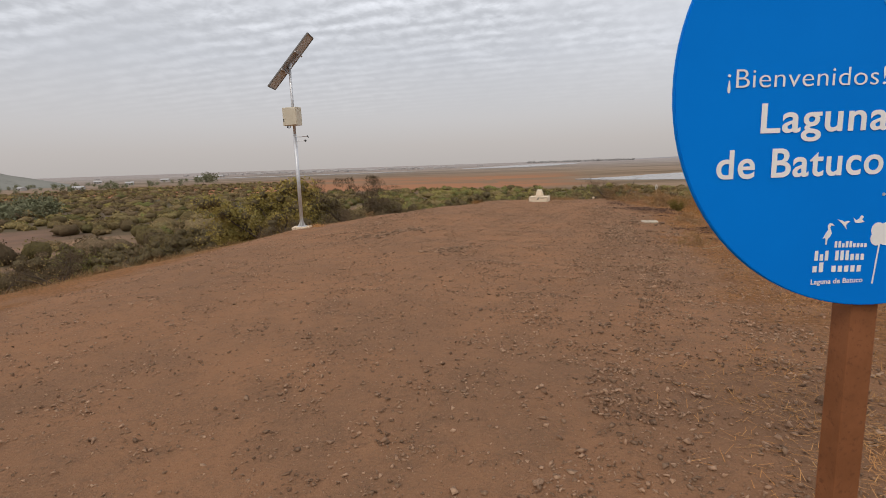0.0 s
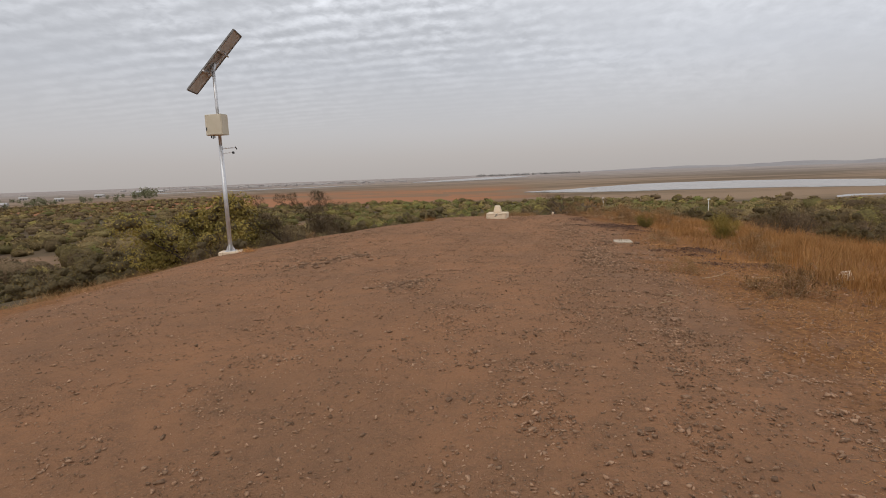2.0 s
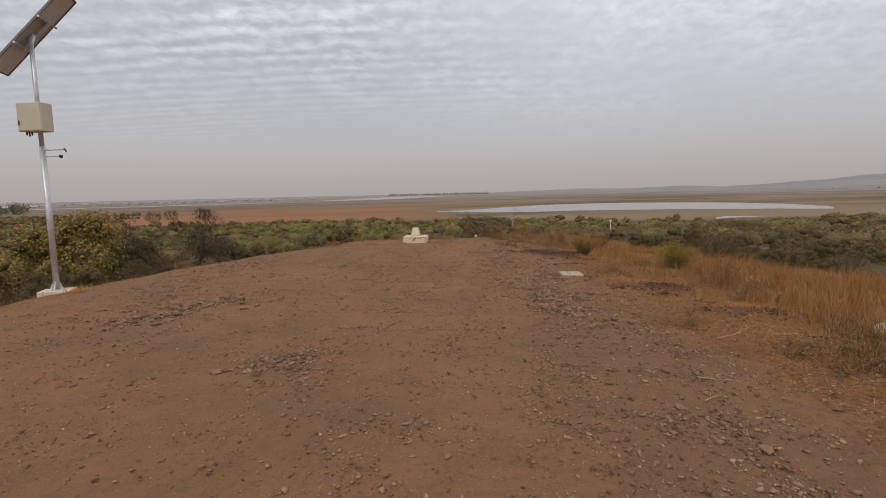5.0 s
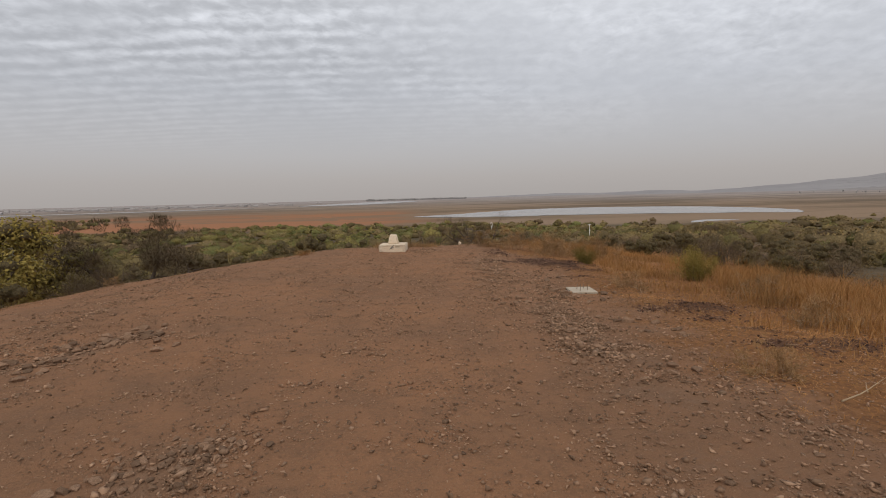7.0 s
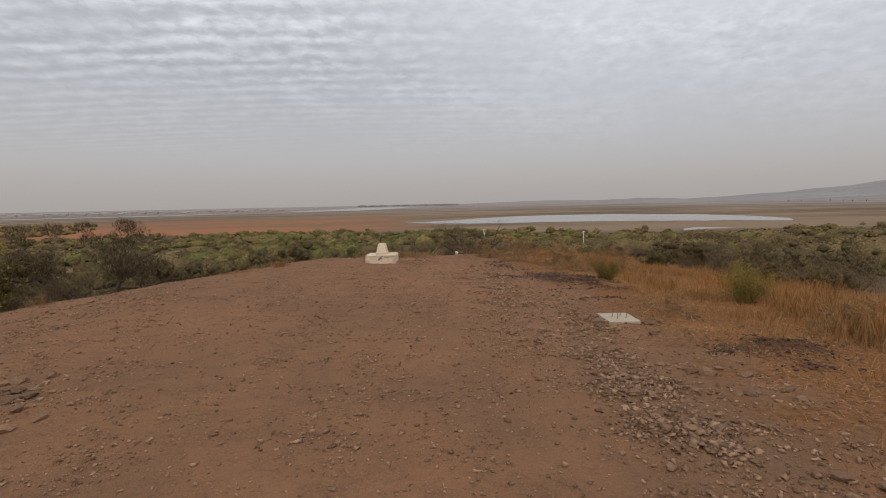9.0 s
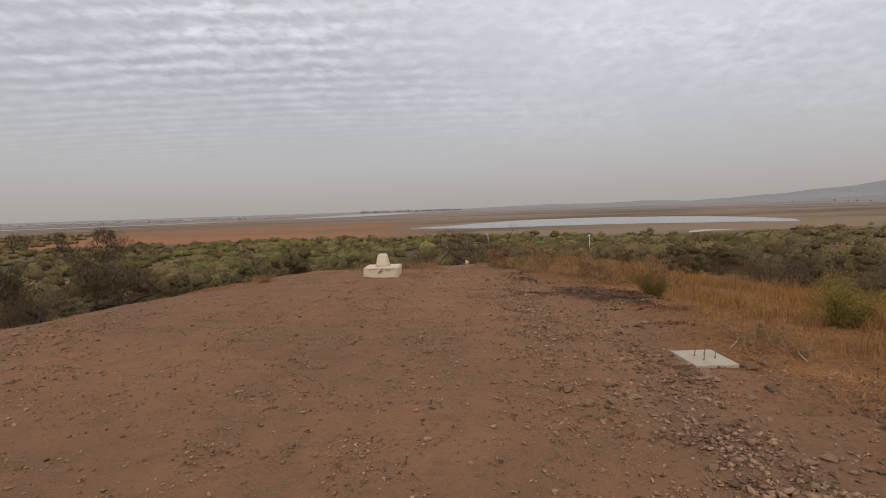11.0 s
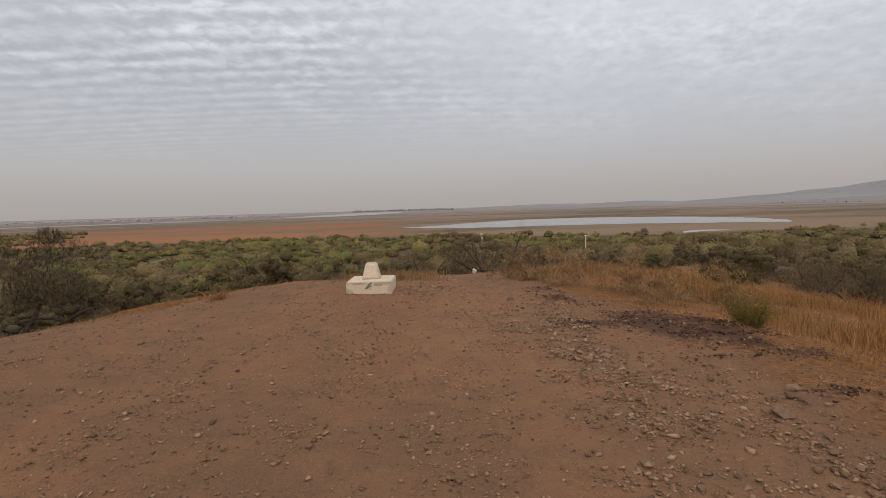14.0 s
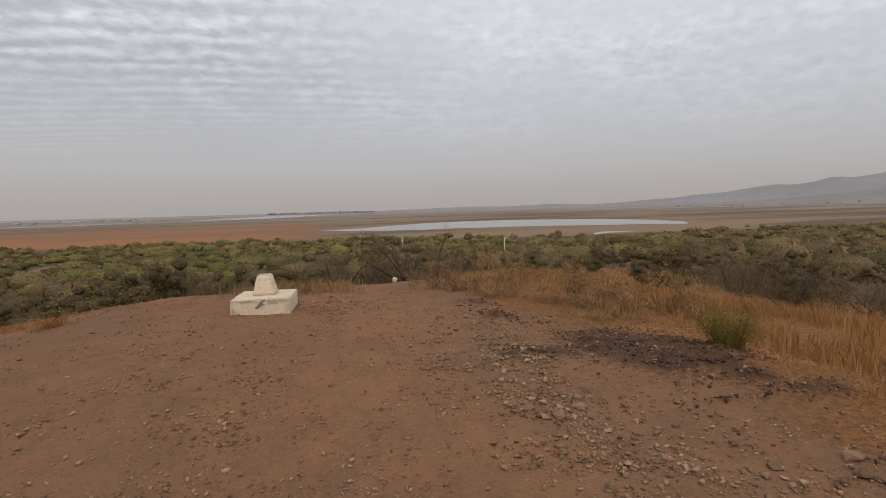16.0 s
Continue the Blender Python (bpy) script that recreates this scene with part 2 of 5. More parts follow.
M_WHITE = mottled("white_vinyl", (0.82, 0.81, 0.78), (0.88, 0.87, 0.84), None, 4, 60, 0.6, 0.3, bump=0.02)
M_POST = mottled("brown_stained_timber", (0.20, 0.075, 0.028), (0.26, 0.10, 0.04), (0.15, 0.055, 0.022), 4, 45, 0.6, 0.3, bump=0.2)
M_CLOD = mottled("dark_turned_soil", (0.105, 0.060, 0.044), (0.15, 0.088, 0.064), None, 8, 40, 0.95, 0.05, per="island", per_amount=0.35)
M_BARK = mottled("dry_grey_bark", (0.085, 0.065, 0.05), (0.13, 0.10, 0.08), None, 6, 50, 0.95, 0.1)
# darker than the leaves: shade inside the bushes put into the colour
M_CORESHADE = mottled("shaded_bush_core", (0.145, 0.112, 0.060), (0.18, 0.138, 0.076), (0.090, 0.070, 0.042), 0.5, 5, 0.95, 0.05, bump=1.0, dist=0.25)
M_PALETWIG = mottled("bleached_twig", (0.40, 0.28, 0.17), (0.46, 0.33, 0.21), None, 6, 50, 0.9, 0.1)
M_OLIVE = leaf_material("olive_thorn_leaves", (0.198, 0.152, 0.056), (0.218, 0.147, 0.065), (0.27, 0.193, 0.086))
M_GREEN = leaf_material("green_thorn_leaves", (0.150, 0.158, 0.042), (0.180, 0.160, 0.048), (0.225, 0.190, 0.062))
M_YELLOW = leaf_material("yellowing_leaves", (0.255, 0.190, 0.052), (0.21, 0.168, 0.052), (0.275, 0.205, 0.058), 0.8)
M_GREY = leaf_material("bare_grey_twigs", (0.135, 0.095, 0.056), (0.160, 0.112, 0.067), (0.20, 0.142, 0.086))
SCRUB_TONES = ((0.150, 0.102, 0.060), (0.152, 0.152, 0.048), (0.240, 0.195, 0.060))
M_SCRUB = leaf_material("mixed_scrub_leaves", (0.205, 0.155, 0.058), (0.215, 0.148, 0.068), (0.25, 0.185, 0.09), 0.055, SCRUB_TONES)
# inside of the scrub, dark mottling painted for the shade between twigs
M_SCRUBCORE = leaf_material("shaded_scrub_core", (0.195, 0.150, 0.060), (0.205, 0.145, 0.070), (0.22, 0.165, 0.08), 0.055, SCRUB_TONES, (0.105, 0.082, 0.048))
M_FARTREE = leaf_material("distant_tree_leaves", (0.20, 0.205, 0.115), (0.23, 0.225, 0.135), (0.26, 0.25, 0.155), 0.05)
# the pale grey of haze is painted into these trees and town walls
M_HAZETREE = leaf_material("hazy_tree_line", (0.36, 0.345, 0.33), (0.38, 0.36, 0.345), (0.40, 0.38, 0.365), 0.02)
M_TOWN = mottled("hazy_town_walls", (0.34, 0.31, 0.295), (0.40, 0.365, 0.35), (0.30, 0.27, 0.255), 0.02, 0.2, 0.95, 0.05, bump=0.0)
M_GRASS = leaf_material("dry_straw", (0.47, 0.228, 0.079), (0.33, 0.172, 0.068), (0.55, 0.32, 0.135), 0.6)
M_LITTER = leaf_material("broken_straw", (0.43, 0.205, 0.075), (0.32, 0.16, 0.065), (0.50, 0.28, 0.115), 0.6)
M_GRASSDULL = leaf_material("dull_dry_grass", (0.33, 0.19, 0.085), (0.25, 0.155, 0.08), (0.42, 0.27, 0.13), 0.6)
# M_HILL and M_HILLMID: greyed by haze painted into the base colour
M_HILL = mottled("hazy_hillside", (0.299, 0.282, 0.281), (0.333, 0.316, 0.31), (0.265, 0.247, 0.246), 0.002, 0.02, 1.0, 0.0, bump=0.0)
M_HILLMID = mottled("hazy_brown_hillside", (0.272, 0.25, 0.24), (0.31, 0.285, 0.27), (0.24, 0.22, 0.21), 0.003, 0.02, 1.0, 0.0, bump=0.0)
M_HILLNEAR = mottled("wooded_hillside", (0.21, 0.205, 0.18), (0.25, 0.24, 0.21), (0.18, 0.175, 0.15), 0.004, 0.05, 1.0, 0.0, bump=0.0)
M_HOUSE = mottled("pale_house_wall", (0.40, 0.375, 0.35), (0.45, 0.42, 0.395), None, 0.4, 5, 0.9)
M_ROOF = mottled("grey_sheet_roof", (0.42, 0.40, 0.39), (0.48, 0.46, 0.45), None, 0.4, 5, 0.8)
M_DARKGLASS = mottled("dark_window_glass", (0.05, 0.05, 0.05), (0.07, 0.07, 0.07), None, 1, 5, 0.2, 0.5)


def water_material():
    k = Nodes("still_lagoon_water", 0.2, 0.6)
    c = k.mix(k.ramp(k.noise(0.02, 3), 0.4, 0.6), (0.235, 0.21, 0.19), (0.275, 0.25, 0.225))
    k.color(c)
    k.bump(k.noise(0.8, 3), 0.08, 0.1)
    return k.m


M_WATER = water_material()


# ------------------------------------------------------------------ helpers
def empty(name, x, y, z, turn=0.0):
    ob = new(name)
    ob.empty_display_size = 0.2
    ob.matrix_basis = pose(x, y, z, 0, 0, turn)
    return ob


def part(name, bm, material, parent, label="", smooth=False):
    me = bpy.data.meshes.new(name)
    bm.to_mesh(me)
    bm.free()
    if smooth:
        for p in me.polygons:
            p.use_smooth = True
    me.materials.append(material)
    ob = new(name, me)
    ob.parent = parent
    if label:
        tagged(ob, label)
    return ob


def raw_mesh(name, verts, faces, material, smooth=False, inner=None, which=None):
    """A mesh from numpy arrays; faces is an array of triangles or quads."""
    me = bpy.data.meshes.new(name)
    verts, faces = np.asarray(verts, np.float32), np.asarray(faces, np.int32)
    k = faces.shape[1]
    me.vertices.add(len(verts))
    me.vertices.foreach_set("co", verts.ravel())
    me.loops.add(faces.size)
    me.loops.foreach_set("vertex_index", faces.ravel())
    me.polygons.add(len(faces))
    me.polygons.foreach_set("loop_start", np.arange(0, faces.size, k, dtype=np.int32))
    if smooth:
        me.polygons.foreach_set("use_smooth", np.ones(len(faces), bool))
    me.materials.append(material)
    if inner:
        me.materials.append(inner)
        me.polygons.foreach_set("material_index", np.asarray(which, np.int32))
    me.update(calc_edges=True)
    me.validate()
    return me


def box(bm, sx, sy, sz, m=Matrix(), bevel=0.0):
    r = bmesh.ops.create_cube(bm, size=1, matrix=m @ Matrix.Diagonal((sx, sy, sz, 1)))
    if bevel:
        es = list({e for v in r["verts"] for e in v.link_edges})
        bmesh.ops.bevel(bm, geom=es, offset=bevel, segments=2, profile=0.6, affect="EDGES")
    return bm


def rod(bm, a, b, r1, r2=None, sides=12):
    a, b = Vector(a), Vector(b)
    d = b - a
    m = Matrix.Translation((a + b) / 2) @ d.to_track_quat("Z", "Y").to_matrix().to_4x4()
    bmesh.ops.create_cone(bm, cap_ends=True, segments=sides, radius1=r1, radius2=r1 if r2 is None else r2, depth=d.length, matrix=m)
    return bm


# ------------------------------------------------------------------ the lie of the land
EDGE_Y = np.array([-40, 0, 5.7, 8, 11, 13, 16, 19, 21, 22.7, 24, 25.2])
EDGE_X = np.array([-6.9, -6.4, -6.1, -5.9, -5.7, -5.4, -4.5, -3.3, -2.1, -0.4, 0.7, 3.0])


def waves(x, y, s, k=0):
    """Cheap smooth noise between about -1 and 1."""
    x, y = x / s, y / s
    return (np.sin(1.3 * x + 2.1 * y + k) * np.cos(1.7 * y - 0.6 * x + 2 * k) + np.sin(2.9 * x - 1.1 * y + 3 * k) * 0.6
            + np.cos(3.7 * y + 2.3 * x + 5 * k) * 0.4) / 1.6


def outside(x, y):
    """How far a place lies beyond the bare hilltop."""
    left = (np.interp(y, EDGE_Y, EDGE_X) - x) * 0.9
    left = np.where(y > 25.2, -99, left)
    corner = np.hypot(np.minimum(x - 3.5, 0), np.maximum(y - 21.5, 0)) - 3.9
    corner = np.where((x < 3.5) & (y > 21.5), corner, -99)
    front = y - 25.2 - 0.15 * np.maximum(x - 3.5, 0)
    right = (x - 9.8) * 0.8
    back = -22 - y
    s = np.maximum.reduce([left, corner, front, right, back])
    return s + 0.35 * waves(x, y, 2.3)


def ground_z(x, y):
    x, y = np.asarray(x, float), np.asarray(y, float)
    top = 0.21 - 0.018 * np.clip(y, -12, 13) - 0.0035 * np.clip(x - 0.6, -7, 8) ** 2
    s = outside(x, y)
    w = 0.9
    out = w * np.logaddexp(0, s / w)
    drop = 13.6 * (1 - np.exp(-out * 0.24 / 13.6))
    rough = 0.012 * waves(x, y, 0.35, 1) + 0.03 * waves(x, y, 1.4, 2)
    slope_rough = np.clip(s / 6, 0, 1) * (0.25 * waves(x, y, 5, 3)) * np.exp(-np.maximum(s, 0) / 120)
    return top - drop + rough + slope_rough + 0.09 * dark_zone(x, y) * (0.75 + 0.35 * waves(x, y, 0.25, 4))


def gz(x, y):
    return float(ground_z(x, y))


def stretch(lo, hi, step, far, grow):
    a = list(np.arange(lo, hi, step))
    d, v = step, a[-1]
    while v < far:
        d *= grow
        v += d
        a.append(v)
    d, v = step, a[0]
    while v > -far:
        d *= grow
        v -= d
        a.insert(0, v)
    return np.array(a)


def smooth(v, lo, hi):
    t = np.clip((v - lo) / (hi - lo), 0, 1)
    return t * t * (3 - 2 * t)


def edge_right(y):
    return np.interp(y, [0, 6, 8, 10, 12.5, 15, 17, 19.5, 23], [4.2, 4.4, 4.9, 5.0, 5.7, 6.3, 6.7, 7.0, 7.0])


def gravel_zone(x, y):
    band = 0.95 * np.exp(-((x - (2.75 + 0.145 * y)) / 0.7) ** 2) * (0.6 + 0.4 * waves(x, y, 0.8, 9)) * smooth(y, 5, 9) * (1 - smooth(y, 19, 22))
    low = 0.32 * np.exp(-((x - 3.4) / 1.3) ** 2) * (1 - smooth(y, 6, 9))
    pile = np.exp(-((x + 1.25 - 0.62 * (y - 12.7)) / 0.34) ** 2 - ((y - 12.7) / 0.75) ** 2)
    pile2 = np.exp(-((x - 0.5) / 0.42) ** 2 - ((y - 9.4) / 0.38) ** 2)
    left = 0.38 * np.exp(-((x + 2.3 - 0.12 * (y - 14)) / 0.9) ** 2) * smooth(y, 10, 13) * (1 - smooth(y, 18, 21))
    front = 0.6 * np.exp(-((x - 4.6) / 0.9) ** 2 - ((y - 22.5) / 0.8) ** 2)
    return np.clip(band + low + pile + pile2 + left + front, 0, 1)


def straw_zone(x, y):
    e = edge_right(y)
    right = smooth(x + 0.5 * waves(x, y, 0.7, 6), e - 1.3, e + 1.3)
    leftrim = smooth(outside(x, y) + 0.6 * waves(x, y, 0.9, 8), -0.9, 1.7) * (x < 4)
    near = 0.75 * np.exp(-((x - 3.6) / 0.7) ** 2 - ((y - 1.4) / 1.2) ** 2)
    return np.clip(right + 0.9 * leftrim + near, 0, 1)


DARK_SOIL = ((7.0, 19.0, 0.85, 0.7, 1), (7.5, 18.3, 0.6, 0.4, 1), (6.75, 18.2, 0.45, 0.5, 0.9), (5.8, 18.8, 0.45, 0.35, 0.8), (7.3, 17.9, 0.4, 0.2, 0.9), (7.15, 17.5, 0.35, 0.15, 0.9), (7.4, 17.1, 0.45, 0.2, 0.95), (6.57, 17.2, 0.4, 0.12, 0.7),
             (6.4, 20.6, 0.4, 0.5, 0.8), (6.6, 21.8, 0.35, 0.5, 0.7), (7.0, 12.9, 0.7, 0.5, 0.9), (7.0, 10.6, 0.7, 0.5, 0.8), (6.5, 8.9, 0.4, 0.3, 0.6), (6.6, 16.0, 0.4, 0.2, 0.7), (6.6, 12.2, 0.3, 0.25, 0.8), (6.75, 11.5, 0.3, 0.2, 0.7), (6.15, 10.75, 0.3, 0.2, 0.8), (6.1, 12.8, 0.35, 0.2, 0.6))


def dark_zone(x, y):
    d = 0
    for cx, cy, rx, ry, a in DARK_SOIL:
        d = d + a * np.exp(-((x - cx) / rx) ** 2 - ((y - cy) / ry) ** 2)
    return np.clip(d, 0, 1)


CLEARINGS = ((-66, 78, 9, 7), (-84, 98, 10, 11), (-58, 60, 7, 4), (52, 64, 6, 5), (78, 80, 8, 5), (34, 46, 4, 3), (150, 99, 20, 6), (44, 152, 12, 14), (-72, 92, 7, 6), (-44, 180, 5, 30), (56, 203, 16, 8), (30, 66, 8, 5), (95, 120, 20, 9), (120, 200, 20, 10), (-60, 140, 10, 7), (152, 182, 16, 10), (20, 112, 9, 5), (75, 160, 14, 6), (-15, 98, 8, 5), (140, 95, 18, 7), (-75, 215, 14, 8))
FIELD = (-106, 97, 15, 44)


def clearing(x, y):
    d = 0
    for cx, cy, rx, ry in CLEARINGS:
        d = d + np.exp(-(((x - cx) / rx) ** 2 + ((y - cy) / ry) ** 2) ** 2)
    return np.clip(d, 0, 1)


def field_zone(x, y):
    cx, cy, rx, ry = FIELD
    u, v = (x - cx) * 0.8 + (y - cy) * 0.6, -(x - cx) * 0.6 + (y - cy) * 0.8
    return 1 - smooth(np.maximum(abs(u) / rx, abs(v) / ry), 0.93, 1.0)


def wood_edge(x):
    """How far out the scrub reaches before the marsh."""
    return np.interp(x, [-400, -140, -60, 40, 110, 200, 300, 500], [300, 300, 300, 280, 235, 185, 165, 160])


def build_ground():
    xs = stretch(-7.5, 11.0, 0.16, 4600, 1.10)
    ys = stretch(-4.0, 27.0, 0.16, 4600, 1.10)
    X, Y = np.meshgrid(xs, ys, indexing="ij")
    Z = ground_z(X, Y)
    nx, ny = X.shape
    idx = np.arange(nx * ny).reshape(nx, ny)
    faces = np.stack([idx[:-1, :-1], idx[1:, :-1], idx[1:, 1:], idx[:-1, 1:]], -1).reshape(-1, 4)
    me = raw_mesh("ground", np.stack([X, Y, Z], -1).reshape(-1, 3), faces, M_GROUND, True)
    s = outside(X, Y)
    r = np.hypot(X, Y)
    beyond = Y - wood_edge(X) + 12 * waves(X, Y, 25)
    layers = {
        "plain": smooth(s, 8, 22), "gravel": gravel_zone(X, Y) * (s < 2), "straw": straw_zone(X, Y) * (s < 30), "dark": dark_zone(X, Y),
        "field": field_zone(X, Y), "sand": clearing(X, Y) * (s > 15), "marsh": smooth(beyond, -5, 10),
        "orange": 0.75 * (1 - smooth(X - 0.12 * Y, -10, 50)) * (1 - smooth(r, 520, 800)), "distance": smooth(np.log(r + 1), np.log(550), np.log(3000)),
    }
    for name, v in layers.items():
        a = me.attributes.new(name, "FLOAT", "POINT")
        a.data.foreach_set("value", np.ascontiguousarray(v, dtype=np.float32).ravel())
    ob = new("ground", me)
    tagged(ob, "bare brown stony earth hilltop falling to a marshy plain", "ground", kind="structure")


build_ground()


def water_sheet(name, label, outline, z):
    """A flat sheet of water inside a rounded shore line."""
    pts = np.array(outline, float)
    n = len(pts)
    fine = []
    for i in range(n):
        p0, p1, p2, p3 = (pts[(i + j) % n] for j in (-1, 0, 1, 2))
        for t in np.linspace(0, 1, 8, endpoint=False):
            q = 0.5 * (2 * p1 + (p2 - p0) * t + (2 * p0 - 5 * p1 + 4 * p2 - p3) * t ** 2 + (3 * p1 - p0 - 3 * p2 + p3) * t ** 3)
            fine.append(q)
    fine = np.array(fine)
    size = np.ptp(fine, axis=0).max()
    fine += 0.012 * size * np.stack([waves(fine[:, 0], fine[:, 1], size * 0.05), waves(fine[:, 1], fine[:, 0], size * 0.04, 2)], -1)
    bm = bmesh.new()
    top = [bm.verts.new((*p, z)) for p in fine]
    low = [bm.verts.new((*p, z - 1.2)) for p in fine]
    bm.faces.new(top)
    for i in range(len(top)):
        j = (i + 1) % len(top)
        bm.faces.new((top[i], low[i], low[j], top[j]))
    bmesh.ops.recalc_face_normals(bm, faces=bm.faces)
    ob = part(name, bm, M_WATER, None)
    tagged(ob, label, "lagoon", kind="structure")


water_sheet("water", "pale grey lagoon mirroring the overcast sky", [(66, 398), (110, 354), (155, 344), (195, 330), (226, 312), (262, 288), (284, 270), (300, 284), (318, 310), (332, 360), (325, 430), (275, 488), (205, 498), (150, 466), (103, 424)], -13.35)
water_sheet("water_pond", "small pale pond among the scrub", [(152, 190), (170, 182), (190, 198), (195, 221), (180, 229), (162, 212)], -13.1)
water_sheet("water_far", "far thin strip of pale lagoon", [(-70, 1270), (60, 1240), (190, 1450), (340, 1980), (190, 2050), (30, 1600)], -13.2)
water_sheet("water_west", "far thin strip of pale water in the marsh", [(-620, 1000), (-430, 1010), (-250, 1060), (-150, 1150), (-260, 1130), (-450, 1075), (-600, 1050)], -13.2)


# ------------------------------------------------------------------ far hills
def ridge(name, label, material, bearing0, bearing1, dist, profile, depth=900, seed=1):
    """A far ridge along an arc; profile gives its height from one end to the other."""
    n, k = 90, 14
    v, f = [], []
    for i in range(n):
        u = i / (n - 1)
        a = radians(bearing0 + (bearing1 - bearing0) * u)
        h = np.interp(u, np.linspace(0, 1, len(profile)), profile)
        h *= 1 + 0.10 * waves(np.array(u * 30.0), np.array(seed * 3.0), 1.0)
        for j in range(k):
            w = j / (k - 1)
            d = dist + depth * w
            lift = np.sin(w * _m.pi / 2) ** 1.2 * (1 + 0.10 * waves(np.array(u * 40.0), np.array(w * 6.0), 1.0, seed) * (w < 0.99))
            v.append((d * np.sin(a), d * np.cos(a), -14 + h * lift))
    idx = np.arange(n * k).reshape(n, k)
    f = np.stack([idx[:-1, :-1], idx[:-1, 1:], idx[1:, 1:], idx[1:, :-1]], -1).reshape(-1, 4)
    ob = new(name, raw_mesh(name, v, f, material, True))
    tagged(ob, label, "hills", kind="structure")


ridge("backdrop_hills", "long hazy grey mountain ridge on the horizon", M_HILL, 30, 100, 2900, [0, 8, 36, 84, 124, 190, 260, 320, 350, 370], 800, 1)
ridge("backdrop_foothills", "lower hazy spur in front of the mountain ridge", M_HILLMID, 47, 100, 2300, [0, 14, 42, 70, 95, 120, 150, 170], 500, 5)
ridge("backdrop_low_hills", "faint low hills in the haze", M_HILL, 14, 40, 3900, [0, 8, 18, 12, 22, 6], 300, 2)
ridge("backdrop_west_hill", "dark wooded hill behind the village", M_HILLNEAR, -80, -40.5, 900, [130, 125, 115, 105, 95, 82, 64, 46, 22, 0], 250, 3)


# ------------------------------------------------------------------ welcome sign
def flat_shape(outline, depth, m):
    """A thin solid from a closed outline in the sign's plane (x across, z up)."""
    bm = bmesh.new()
    f = [bm.verts.new((x, 0, z)) for x, z in outline]
    face = bm.faces.new(f)
    r = bmesh.ops.extrude_face_region(bm, geom=[face])
    bmesh.ops.translate(bm, verts=[v for v in r["geom"] if isinstance(v, bmesh.types.BMVert)], vec=(0, -depth, 0))
    bmesh.ops.recalc_face_normals(bm, faces=bm.faces)
    bmesh.ops.transform(bm, matrix=m, verts=bm.verts)
    return bm


def lettering(text, size, right_x, z, y, parent, name, bold=0.0, width=None):
    cu = bpy.data.curves.new(name, "FONT")
    cu.body, cu.size, cu.align_x, cu.extrude, cu.offset = text, size, "RIGHT", 0.0006, bold
    cu.space_character = 1.07 if bold > 0.001 else 1.03
    ob = bpy.data.objects.new(name, cu)
    me = bpy.data.meshes.new_from_object(ob)
    bpy.data.objects.remove(ob)
    bm = bmesh.new()
    bm.from_mesh(me)
    bpy.data.meshes.remove(me)
    if width:
        xs = [v.co.x for v in bm.verts]
        k = width / (max(xs) - min(xs))
        bmesh.ops.scale(bm, vec=(k, 1, 1), verts=bm.verts)
    bmesh.ops.transform(bm, matrix=pose(right_x, y, z, 90, 0, 0), verts=bm.verts)
    # one part a letter
    left = set(bm.verts)
    groups = []
    while left:
        seed = next(iter(left))
        todo, seen = [seed], {seed}
        while todo:
            for e in todo.pop().link_edges:
                for q in e.verts:
                    if q not in seen:
                        seen.add(q)
                        todo.append(q)
        left -= seen
        groups.append(seen)
    groups.sort(key=lambda g: min(q.co.x for q in g))
    for g in groups:
        b2 = bmesh.new()
        m = {q: b2.verts.new(q.co) for q in g}
        for f in {f for q in g for f in q.link_faces}:
            b2.faces.new([m[q] for q in f.verts])
        part(name, b2, M_WHITE, parent, "white printed letter")
    bm.free()


